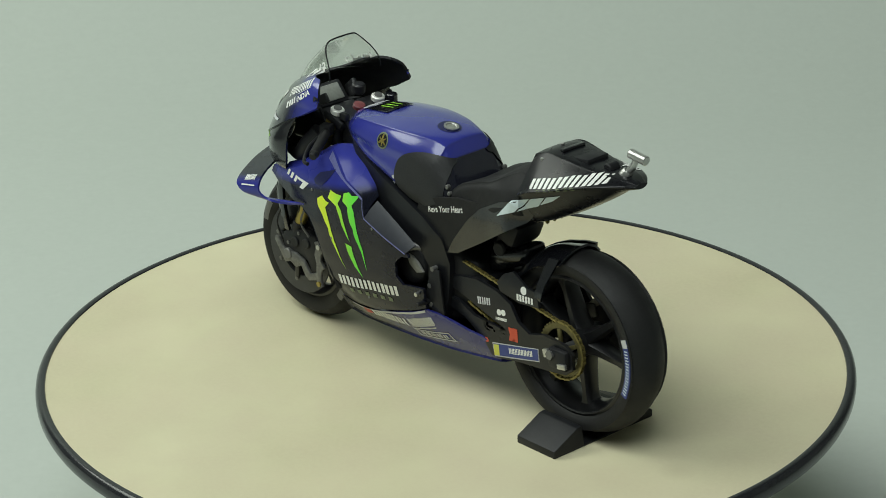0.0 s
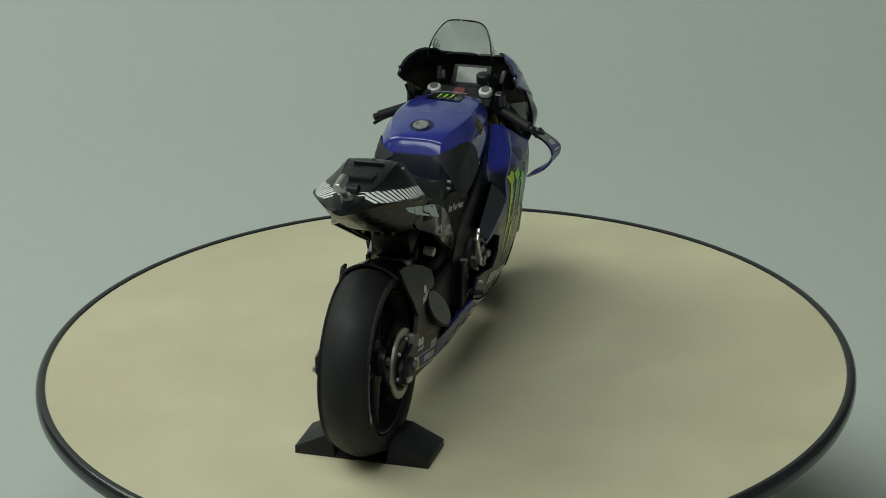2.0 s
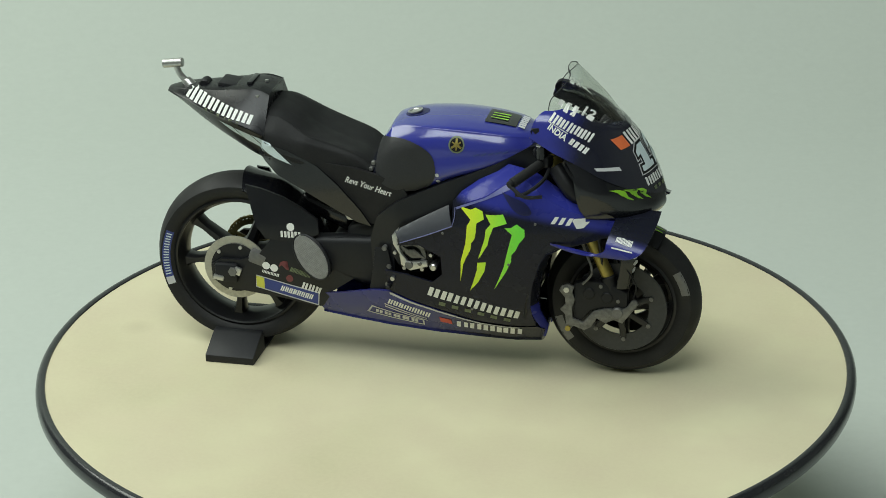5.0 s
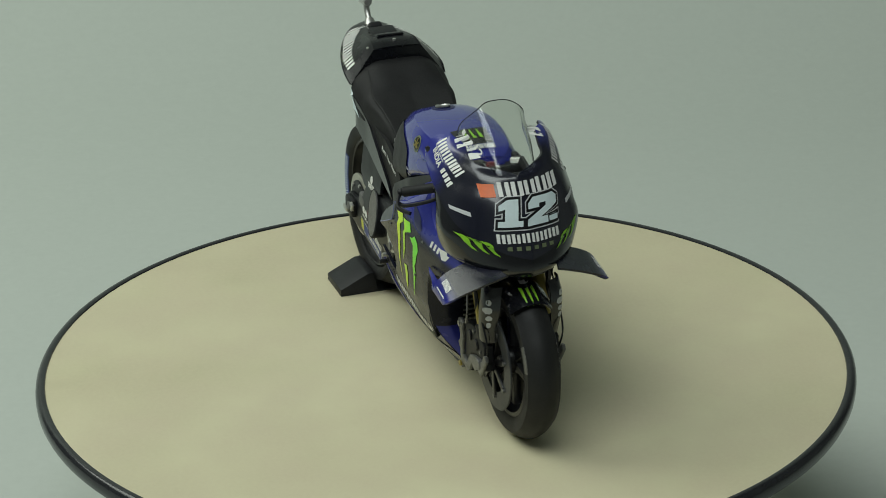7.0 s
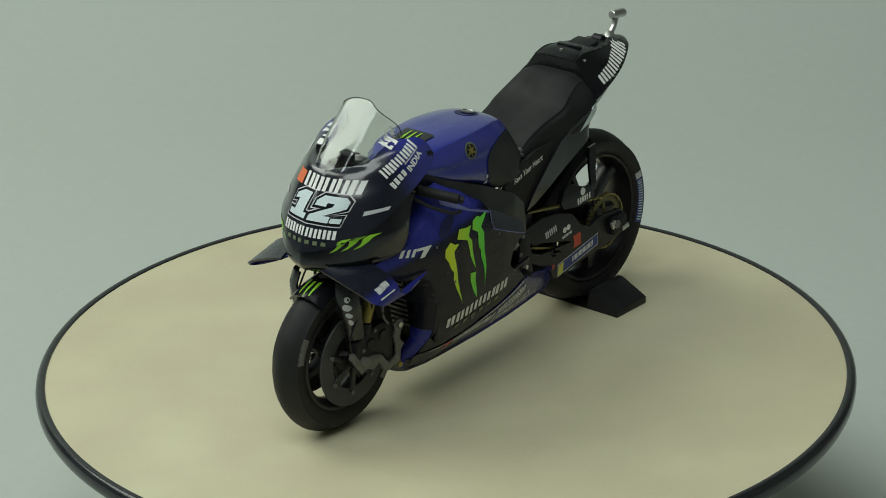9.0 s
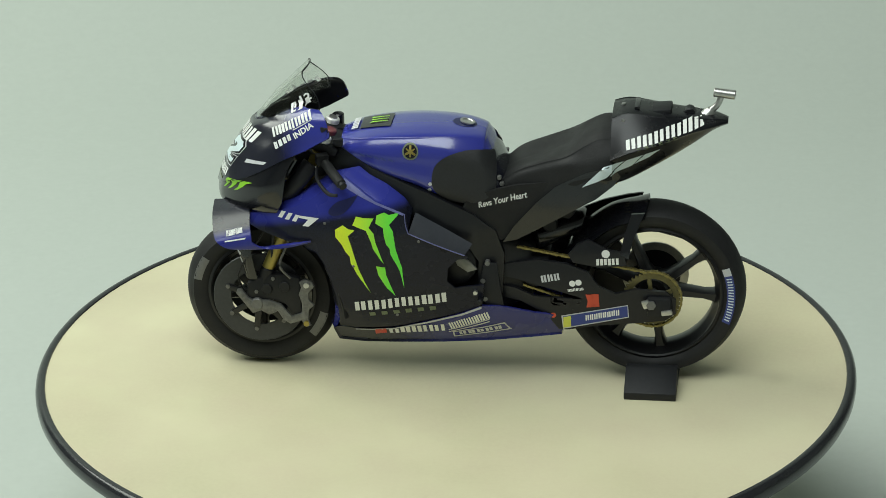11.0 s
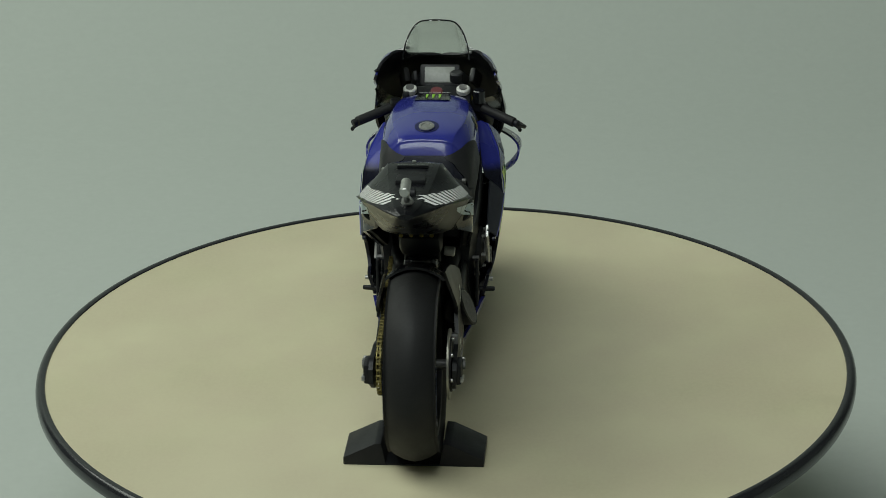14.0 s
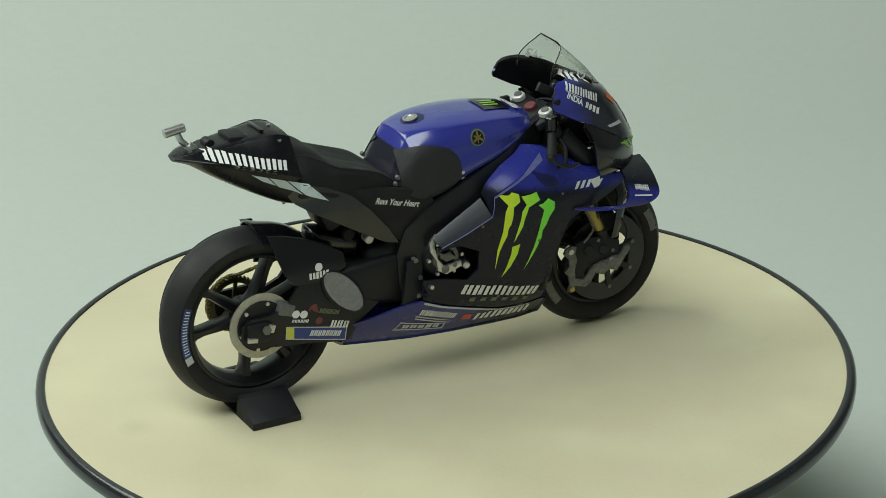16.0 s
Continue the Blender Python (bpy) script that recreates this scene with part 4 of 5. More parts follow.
# black side panels below seat and tank
for s, v in ((-1, "r"), (1, "l")):
    line = [(-52.5, 76.5), (-46, 73.0), (-38, 69.0), (-25, 67.2), (-17, 65.4), (-10, 62.6), (-8.5, 59.6), (-12, 57), (-17, 52), (-19.5, 48.5), (-25, 49.8), (-33, 54.6), (-42, 60.4), (-50, 65.4)]
    depth = lambda x, z: np.interp(x, (-52, -40, -25, -5), (15.6, 14.3, 13.9, 15.0)) - 0.012 * max(0, 66 - z) ** 1.7
    sp_ = part("seat_side_panel", keep("side" + v, panel(line, s, depth, 1.2, 2.0)), M_SEAT, bike, "matt black side panel with white slogan")
    a, b = ((-28.5, 62.6), (-13.8, 58.8)) if s < 0 else ((-13.5, 59.6), (-28.5, 63.4))
    arm = [(-20.6, 48.2), (-25, 49.2), (-33, 54.0), (-38.5, 57.4), (-46.5, 62.5), (-54.5, 67.4), (-56.5, 70.0), (-54.0, 75.0), (-46, 72.4), (-37, 67.6), (-31.0, 62.0), (-24.0, 53.6)]
    part("subframe_cover", keep("cover" + v, panel(arm, s, lambda x, z: min(depth(x, z) + 1.0, 10.6 + 0.75 * max(0, x + 57) + 0.4 * max(0, z - 68)), 0.9, 2.0)), M_BLACK, sp_, "proud glossy black cover along the panel's lower edge")
    # pale stripe of blocks below the tail's edge
    blocks = [[(-51.5, 74.6), (-57.6, 76.5), (-52.4, 71.2), (-44.9, 67.8)], [(-58.2, 76.7), (-63.2, 78.3), (-59.8, 74.4), (-53.2, 71.5)],
              [(-63.8, 78.5), (-68.4, 79.9), (-65.0, 77.2), (-60.6, 75.0)]]
    mark("pale_stripe", blocks, ["cover" + v, "tail", "seat"], v, M_PALE, tail, "pale speed blocks", 1, 0.16)
    text_mark("slogan", "Revs Your Heart", a, b, 2.1, ["side" + v, "tank", "seat"], v, M_WHITE, sp_, "white slogan lettering", 0.02, 0.25)


# ---- nose cowl and screen ----
COWL = [  # height, outline from the middle of the nose round to the rear edge
    (55.5, [(69.0, 0), (66.5, 6.5), (60.0, 11.5), (54.0, 14.5), (48, 16.5)]),
    (58.0, [(70.4, 0), (67.8, 7.8), (61.8, 14.4), (54.4, 18.4), (48, 19.6)]),
    (62.0, [(69.8, 0), (67.0, 8.6), (61.0, 15.9), (53.6, 20.4), (46, 21.4)]),
    (67.0, [(68.0, 0), (65.4, 8.9), (59.6, 16.6), (52.0, 21.8), (45, 22.0)]),
    (72.0, [(65.4, 0), (63.0, 8.9), (56.6, 16.5), (49.4, 20.7), (44, 21.4)]),
    (77.0, [(62.0, 0), (59.8, 9.0), (53.4, 16.0), (46.0, 19.7), (41, 20.8)]),
    (80.5, [(59.4, 0), (57.0, 8.8), (50.4, 15.4), (43.0, 19.0), (35.0, 20.2)]),
    (83.2, [(57.2, 0), (54.8, 8.6), (49.0, 14.4), (41.0, 18.8), (31.2, 19.8)]),
    (85.6, [(50.8, 9.8), (48.6, 12.2), (44.6, 15.4), (39.0, 18.2), (31.4, 19.0)]),
    (88.0, [(46.2, 10.8), (44.6, 12.9), (41.6, 15.4), (37.4, 17.3), (32.2, 18.0)]),
    (89.6, [(42.6, 11.4), (41.2, 12.9), (39.2, 14.7), (36.8, 15.9), (33.4, 16.4)]),
    (90.4, [(40.2, 11.9), (39.2, 12.8), (38.0, 13.9), (36.6, 14.6), (34.8, 14.9)]),
]


def paint_edge(x):
    """Height of the line between the painted cowl and its black underside."""
    return np.interp(x, (31, 34, 38, 45, 54, 66, 71), (83.2, 82.2, 79.2, 76.0, 70.8, 64.2, 60.6))


def cowl(upper):
    """The cowl shell, above or below the paint line; the lower one lies slightly inside."""
    n, m = 121, 29
    tracks = [spline([(o[k][0], o[k][1], z) for z, o in COWL], n) for k in range(5)]
    for q in tracks[0]:  # closed in the middle up to the screen's foot
        q[1] = 0.0 if q[2] < 83.25 else max(0.0, q[1])
    levels = [spline([t[i] for t in tracks], m) for i in range(n)]
    columns = []
    for j in range(m):
        col = np.array([levels[i][j] for i in range(n)])
        cut = next((i for i in range(n) if col[i][2] > paint_edge(col[i][0])), n - 1)
        f = 0.0
        if cut:
            g0, g1 = [col[i][2] - paint_edge(col[i][0]) for i in (cut - 1, cut)]
            f = -g0 / (g1 - g0)
        edge = (cut - 1 + f) if cut else 0.0
        lo, hi = (edge, n - 1.0) if upper else (0.0, edge)
        at_ = np.linspace(lo, hi, 41)
        columns.append([tuple(np.interp(q, range(n), col[:, a]) for a in range(3)) for q in at_])
    rows = [[c[i] for c in columns] for i in range(41)]
    full = [[(p[0], -p[1], p[2]) for p in r[::-1]] + r for r in rows]
    bm = skin(full, closed=False, cap=False)
    bmesh.ops.remove_doubles(bm, verts=bm.verts, dist=0.004)
    if not upper:
        bmesh.ops.bisect_plane(bm, geom=bm.verts[:] + bm.edges[:] + bm.faces[:], plane_co=(50.5, 0, 0), plane_no=(1, 0, 0.12))
    # open between the two ears, where the screen stands
    gap = [f for f in bm.faces if max(v.co.y for v in f.verts) > 0.05 and min(v.co.y for v in f.verts) < -0.05]
    if not upper:
        gap += [f for f in bm.faces if f.calc_center_median().x + 0.12 * f.calc_center_median().z < 50.5 and f not in gap]
    bmesh.ops.delete(bm, geom=gap, context="FACES")
    if not upper:
        for v in bm.verts:
            v.co = Vector((52, 0, v.co.z)) + (v.co - Vector((52, 0, v.co.z))) * 0.965
    return solid(bm, 0.8)


nose = part("nose_cowl", keep("cowl", cowl(True)), M_COWL, bike, "blue and black nose cowl with race number", 45)
nose.data.materials.append(M_MATT)
for f in nose.data.polygons:  # the inside and the rim are matt black
    if f.normal.dot(f.center - Vector((0.046, 0, min(0.078, f.center.z)))) < 0.0035 or f.normal.x < -0.7:
        f.material_index = 1
lower = part("nose_underside", keep("under", cowl(False)), M_BLACK, bike, "black underside of the nose", 45)


def screen():
    """The clear curved windscreen with its dark rim."""
    rows = []
    for i in range(17):
        f = i / 16
        row = []
        for j in range(25):
            u = math.sin((j / 24 - 0.5) * math.pi)
            foot, head = 82.6 + 6.0 * abs(u) ** 3, 100.4 - 10.5 * (1 - max(0.0, 1 - abs(u) ** 3) ** 0.43)
            z = foot + (head - foot) * f
            y = u * np.interp(z, (82, 88, 91, 95, 98, 100.4), (10.0, 10.7, 10.5, 9.9, 9.3, 8.9))
            middle = np.interp(z, (82.4, 85.4, 90.2, 96.0, 99.6, 100.4), (57.6, 55.0, 51.0, 45.0, 41.0, 39.6))
            bend = 0.14 * u * u + 0.86 * max(0.0, (abs(u) - 0.55) / 0.45) ** 2
            row.append((middle - (middle - 35.2) * bend, y, z))
        rows.append(row)
    return rows


rows = screen()
glass = part("windscreen", keep("glass", solid(skin(rows, closed=False, cap=False), 0.35)), M_GLASS, bike, "clear curved windscreen", 60)
glass.visible_shadow = False
edge = [rows[i][0] for i in range(0, 17, 2)] + [rows[16][j] for j in range(1, 25)] + [rows[i][24] for i in range(14, -1, -2)]
part("screen_rim", tube(edge, 0.14, 6, 90), M_MATT, glass, "thin dark screen rim")

# prints on the nose
mark("sponsor_letters", word((-6.8, 78.3), (12.8, 78.3), 3.5, 5, 0, 0.14, 7), ["cowl"], "f", M_WHITE, nose, "row of white lettering", 1.0, 0.15)
mark("orange_square", [[(-11.4, 78.0), (-7.4, 78.2), (-7.4, 81.4), (-11.6, 81.2)]], ["cowl"], "f", M_ORANGE, nose, "orange square logo", 1.0, 0.15)
ONE = [(0, 0.60), (0, 0.80), (0.13, 1.0), (0.31, 1.0), (0.31, 0.22), (0.39, 0.22), (0.39, 0), (0, 0), (0, 0.22), (0.10, 0.22), (0.10, 0.66)]
TWO = [(0.47, 0.60), (0.47, 0.80), (0.56, 1.0), (0.92, 1.0), (1.0, 0.84), (1.0, 0.58), (0.70, 0.25), (1.0, 0.25), (1.0, 0), (0.46, 0), (0.46, 0.24), (0.79, 0.62), (0.79, 0.74), (0.67, 0.74), (0.67, 0.60)]


def digit(shape, grow):
    """One leaning block numeral of the race number, widened all round by grow."""
    pts = [np.array((-8.6 + 18.2 * a + 1.6 * b, 70.5 + 6.9 * b)) for a, b in shape]
    out = []
    for k, p in enumerate(pts):
        d0, d1 = p - pts[k - 1], pts[(k + 1) % len(pts)] - p
        n0, n1 = [np.array((-d[1], d[0])) / np.hypot(*d) for d in (d0, d1)]
        out.append(tuple(p + grow * (n0 + n1) / max(0.35, 1 + n0 @ n1)))
    return out


for shape in (ONE, TWO):
    mark("number_edge", [digit(shape, 0.95)], ["cowl"], "f", M_SILVER, nose, "", 1.0, 0.12)
    mark("number_edge", [digit(shape, 0.65)], ["cowl"], "f", M_BLACK, nose, "", 1.0, 0.18)
    mark("race_number", [digit(shape, 0.0)], ["cowl"], "f", M_PALE, nose, "pale blue race number", 1.0, 0.26)
mark("number_tag", [[(6.6, 70.3), (10.4, 70.3), (10.6, 72.2), (6.8, 72.2)]], ["cowl"], "f", M_BLACK, nose, "small black tag", 1.0, 0.3)
mark("number_tag_face", [[(7.0, 70.6), (10.0, 70.6), (10.2, 71.9), (7.2, 71.9)]], ["cowl"], "f", M_PALE, nose, "", 1.0, 0.36)
mark("brand_letters", word((-9.6, 66.2), (10.0, 66.2), 2.5, 7, 0, 0.18, 11), ["cowl"], "f", M_WHITE, nose, "row of white lettering", 1.0, 0.15)
mark("small_letters", word((-7.4, 64.2), (8.0, 64.2), 1.1, 6, 0, 0.45, 2), ["cowl", "under"], "f", M_OLIVE, nose, "", 1.0, 0.15)
for s in (-1, 1):
    for k in range(3):
        y = s * (12.8 + (2 - k) * 2.9)
        top = 66.4 - (2 - k) * -0.5
        e = s * 1.0
        claw = [(1.6, 0.9), (-0.4, 0.4), (-1.5, -0.8), (-1.9, -3.4), (-3.4, -6.0), (-1.9, -4.8), (-0.3, -2.2), (0.2, -0.8)]
        mark("nose_claw", [[(y * 0.94 + e * a * 1.05, top - 0.3 + b * 0.66) for a, b in claw]], ["cowl", "under"], "f", M_GREEN, nose, "green streak", 1.0, 0.15)
    mark("nose_sticker", [[(s * 14.6, 72.6), (s * 19.0, 73.6), (s * 19.0, 74.5), (s * 14.6, 73.8)]], ["cowl"], "f", M_SILVER, nose, "small silver sticker", 1.0, 0.15)
for s, v in ((-1, "r"), (1, "l")):
    a, b = (36.3, 88.4), (48.8, 81.5)
    mark("brand_letters", word(a, b, 2.2, 6, -0.1 * s, 0.16, 21), ["cowl"], v, M_WHITE, nose, "row of white lettering", 1.0)
    if s < 0:
        text_mark("word_print", "INDIA", (36.2, 86.1), (41.6, 82.5), 1.7, ["cowl"], v, M_WHITE, nose, "white country name", 0.03)
    else:
        text_mark("word_print", "INDIA", (41.4, 82.2), (35.6, 86.2), 1.7, ["cowl"], v, M_WHITE, nose, "white country name", 0.03)
    mark("small_letters", word((42.4, 82.0), (48.0, 78.4), 1.7, 4, -0.1 * s, 0.3, 5), ["cowl"], v, M_WHITE, nose, "", 1.0)
    mark("thin_line", [[(36.4, 88.0), (42.3, 84.4), (42.3, 84.7), (36.4, 88.3)]], ["cowl"], v, M_SILVER, nose, "", 1.0)
    mark("name_bar", word((37.4, 91.2), (43.8, 88.2), 1.8, 3, -0.1 * s, 0.35, 6), ["glass", "cowl"], v, M_WHITE, nose, "white letter blocks on the screen's foot", 1.0)
    if s < 0:
        text_mark("screen_number", "12", (45.2, 88.4), (48.6, 86.4), 2.2, ["glass", "cowl"], v, M_WHITE, nose, "", 0.03)
    else:
        text_mark("screen_number", "12", (40.6, 90.4), (37.4, 92.2), 2.2, ["glass", "cowl"], v, M_WHITE, nose, "", 0.03)

# ---- cockpit ----
dash = part("dashboard", box((2.4, 13, 8), at(49.0, 0, 78.0, 0, 42, 0), 0.8), M_MATT, bike, "black dashboard with grey display")
part("display", box((0.5, 9.6, 5.6), at(48.05, 0, 78.85, 0, 42, 0), 0.2), M_DISPLAY, dash, "grey display glass")
part("cockpit_tray", hull(34, 58, 9, 8, (66, 64), (74, 77), 1.5), M_MATT, bike)
clamp = part("top_clamp", box((9, 22, 3), at(34.5, 0, 76.0, 0, -20, 0), 1.0), M_MATT, bike, "black top clamp")
part("steering_nut", rod((34.2, 0, 77.2), (33.6, 0, 78.8), 2.0, n=16, bevel=0.3), M_DULLRED, clamp, "red steering nut")
for s in (-1, 1):
    fc = part("fork_cap", rod((34.7, s * 8.5, 77.6), (34.2, s * 8.5, 79.4), 2.2, n=24, bevel=0.3), M_CAP, clamp, "bright fork cap")
    part("cap_screw", rod((34.3, s * 8.5, 79.3), (34.1, s * 8.5, 79.8), 1.3, n=12), M_GREY, fc)
    bar = part("clip_on_bar", rod((36.0, s * 11, 73.8), (31.5, s * 17.0, 72.4), 1.1), M_MATT, bike, "black handlebar with grip and lever")
    part("grip", rod((33.4, s * 14.5, 73.0), (26.8, s * 25.2, 70.4), 1.55, n=16, bevel=0.35), M_RUBBER, bar, "black rubber grip")
    part("grip_end", rod((26.8, s * 25.2, 70.4), (26.0, s * 26.4, 70.1), 1.2, n=12, bevel=0.2), M_MATT, bar)
    part("switch_box", box((4.0, 3.6, 3.6), at(34.5, s * 13.0, 73.6, 0, 0, 20 * s), 0.7), M_MATT, bar)
    part("lever", tube([(36.0, s * 14.5, 71.5), (35.0, s * 20, 69.6), (31.0, s * 25.8, 67.6), (28.0, s * 26.8, 67.4)], 0.6, 8), M_MATT, bar)
part("lever_guard", tube([(26.4, -26.2, 69.8), (31, -28.2, 67.5), (36, -26, 67.0)], 0.6, 8), M_MATT, bike)
part("fluid_cup", rod((33.5, -13.5, 74.5), (33.5, -13.5, 79.0), 1.9, n=16, bevel=0.3), M_BLACK, bike)
for s in (-1, 1):
    part("dash_cable", tube([(47.5, s * 5, 75.5), (43, s * 8, 76.5), (39, s * 10, 75.0), (35, s * 12, 74.5)], 0.45, 6), M_MATT, bike)
    part("dash_bracket", box((9.0, 1.2, 3.0), at(44.5, s * 8.0, 79.0, 0, 30, s * 12), 0.3), M_PAD, bike, "dark grey dash bracket")
    part("inner_duct", box((8.0, 2.0, 5.0), at(50.5, s * 11.5, 77.0, 0, 35, s * 18), 0.8), M_PAD, bike, "dark grey inner duct")
part("ignition_switch", box((3.0, 4.0, 1.6), at(38.0, 0, 77.8, 0, -10, 0), 0.4), M_MATT, bike)
part("bar_switch", box((3.0, 2.0, 2.4), at(30.0, 9.5, 78.0), 0.4), M_MATT, bike)
part("knob", rod((41, -6, 79.0), (40.6, -6, 82.5), 2.2, n=16, bevel=0.5), M_MATT, bike)
for s in (-1, 1):
    part("cockpit_duct", tube([(38, s * 13, 72), (42, s * 15, 67), (46, s * 14, 63), (53, s * 11, 62)], 2.8, 14), M_MATT, bike)
    part("brake_hose", tube([(37, s * 12, 70), (44, s * 14, 63), (50, s * 12, 52), (52, s * 11, 38)], 0.5, 6), M_MATT, bike)

# ---- fork, front guard, calipers ----
for s in (-1, 1):
    fk = part("fork_tube", rod((36.0, s * 9.6, 75.0), (54.0, s * 9.6, 34.4), 2.0, n=18), M_GOLD, bike, "gold front fork tube")
    leg = part("fork_leg", rod((53.4, s * 9.8, 36.0), (56.2, s * 9.8, 26.5), 2.4, 2.0, n=18, bevel=0.4), M_MATT, bike, "black fork leg")
    part("axle_foot", box((5.4, 3.4, 8.5), at(55.8, s * 9.8, 26.0, 0, -20, 0), 0.9), M_MATT, leg)
    rows = []
    for z, x, y in ((51.0, 59.5, 10.4), (47.0, 60.5, 11.2), (42.0, 59.8, 11.6), (37.0, 58.8, 11.6), (32.5, 58.0, 11.0)):
        wide = 1.0 if z > 40 else 0.85
        rows.append([(x + dx * wide, s * (y + dy * wide), z) for dx, dy in ((3.2, -3.4), (3.0, -1.4), (2.0, 0.4), (0.2, 1.2), (-1.8, 1.2))])
    shield = part("fork_shield", keep("shield" + str(s), solid(skin(rows, closed=False, cap=False), 0.6)), M_BLACK, leg, "black fork shield with a pale sign")
    c, sign = s * 11.2, []
    for y, z, w, h in ((0, 46.6, 1.4, 1.6), (-0.2, 44.0, 2.4, 1.9), (0.1, 41.4, 1.9, 1.5), (0.2, 39.0, 1.3, 1.7)):
        sign.append([(c + y + w * 0.5 * math.cos(q * math.tau / 8 + 0.3), z + h * 0.62 * math.sin(q * math.tau / 8 + 0.3)) for q in range(8)])
    mark("shield_sign", sign, ["shield" + str(s)], "f", M_SILVER, shield, "pale rounded shapes", 1.0, 0.12)
    cal = part("brake_caliper", plate([(43.2, 33.0), (47.0, 34.6), (54.0, 34.0), (59.8, 31.2), (60.0, 26.0), (52.0, 25.6), (48.0, 24.2), (45.6, 20.6), (43.0, 21.4)], s * 10.4, 3.2, 0.6), M_MATT, leg, "dark boxy brake caliper")
    part("caliper_bracket", plate([(38.6, 30.9), (39.4, 32.6), (41.4, 33.3), (43.4, 32.4), (42.8, 30.4), (43.6, 28.0), (42.7, 25.0), (42.9, 21.8), (46.1, 20.6), (49.3, 24.6), (53.1, 25.8), (58.0, 25.8), (59.6, 26.6), (61.4, 29.2), (62.8, 29.4), (63.4, 27.9),
                                   (60.2, 23.6), (58.4, 21.2), (55.6, 22.2), (53.1, 20.8), (50.4, 22.2), (48.6, 19.2), (46.5, 18.0), (43.0, 19.2), (41.6, 17.0), (40.0, 17.6), (40.8, 20.0), (40.4, 23.0), (38.8, 24.6), (40.6, 26.4), (40.4, 28.6)], s * 12.2, 1.1, 0.3), M_CAST, leg, "cast grey caliper bracket")
    for k in range(2):
        part("caliper_piston", rod((48.0 + k * 5.6, s * 11.8, 30.4 - k * 1.0), (48.0 + k * 5.6, s * 12.6, 30.4 - k * 1.0), 1.8, n=16, bevel=0.3), M_MATT, cal, "round caliper piston")
        part("caliper_bolt", rod((51.6 + k * 5.4, s * 11.8, 33.0 - k * 4.6), (51.6 + k * 5.4, s * 12.4, 33.0 - k * 4.6), 0.6, n=10), M_GREY, cal)
    part("brake_line", tube([(46.0, s * 12.5, 33.5), (49.0, s * 13.2, 38.0), (47.0, s * 12.4, 44.0), (44.0, s * 12.0, 52.0)], 0.4, 6), M_GREY, leg)
    part("sensor_wire", tube([(60.5, s * 11.0, 27.0), (62.5, s * 12.0, 34.0), (58.0, s * 12.4, 42.0), (53.0, s * 12.0, 50.0)], 0.3, 6), M_MATT, leg)
    part("axle_cap", rod((FX, s * 10.8, FZ), (FX, s * 13.2, FZ), 1.9, n=18, bevel=0.3), M_GREY, leg, "front axle end")
    part("bracket_bolt", rod((41.0, s * 12.6, 31.4), (41.0, s * 13.3, 31.4), 0.9, n=10), M_STEEL, leg)
    part("bracket_bolt", rod((41.4, s * 12.6, 18.4), (41.4, s * 13.3, 18.4), 0.9, n=10), M_GOLD, leg)


def front_guard():
    rings = []
    for k in range(17):
        a = radians(60 + k * 4.3)
        ring = []
        for j in range(11):
            u = j / 10 * 2 - 1
            r = 26.4 - 3.6 * abs(u) ** 2.4
            ring.append((FX + r * math.cos(a), u * 6.6, FZ + r * math.sin(a)))
        rings.append(ring)
    return solid(skin(rings, closed=False, cap=False), 0.6)


fg = part("front_mudguard", keep("guard", front_guard()), M_BLACK, bike, "black front mudguard with green streaks")
for k in range(3):
    y = -1.8 + k * 1.8
    mark("guard_claw", [[(y - 0.5, 50.0), (y + 0.5, 50.1), (y + 0.35, 48.6), (y + 0.2, 46.8), (y - 0.25, 48.6)]], ["guard"], "f", M_GREEN, fg, "green streak", 1.0, 0.12)
mark("guard_line", [[(-2.6, 50.5), (2.8, 50.5), (2.8, 50.8), (-2.6, 50.8)]], ["guard"], "f", M_SILVER, fg, "", 1.0, 0.12)


# ---- side fairings, belly and wings ----
def girth(x, z):
    """Half width of the fairing at a point of its side view."""
    w = np.interp(z, (11, 17, 20, 25, 35, 45, 54, 60, 65, 70), (7.5, 12.5, 15, 17.6, 20.4, 21.9, 22.6, 22.0, 20.2, 17.0))
    low = np.interp(z, (20, 27), (1.0, 0.0)) * np.interp(x, (22, 34), (0.0, 0.14))
    return w * (1 - low) * np.interp(x, (-42, -30, -15, 0, 20, 30, 45, 60), (0.62, 0.78, 0.92, 0.98, 1.0, 0.97, 0.88, 0.70))


FAIR = [(27.5, 70.0), (31.5, 67.2), (36.0, 63.8), (43.0, 60.2), (50.0, 58.0), (57.5, 56.6), (59.0, 54.0), (54.0, 51.5), (46.0, 49.2), (39.5, 47.8), (36.0, 46.2),
        (33.8, 42.5), (31.6, 36.0), (30.4, 28.0), (30.6, 22.0), (31.0, 17.6), (26.0, 17.4), (14.0, 18.9), (3.0, 22.4), (-8.0, 26.0), (-14.5, 28.8), (-15.2, 36.0), (-8.0, 35.2), (0.0, 33.4), (3.4, 36.5), (3.2, 43.0),
        (-3.5, 46.2), (-10.6, 45.4), (-10.2, 46.4), (-1.0, 50.0), (7.3, 53.9), (8.2, 60.2), (17.2, 63.6)]
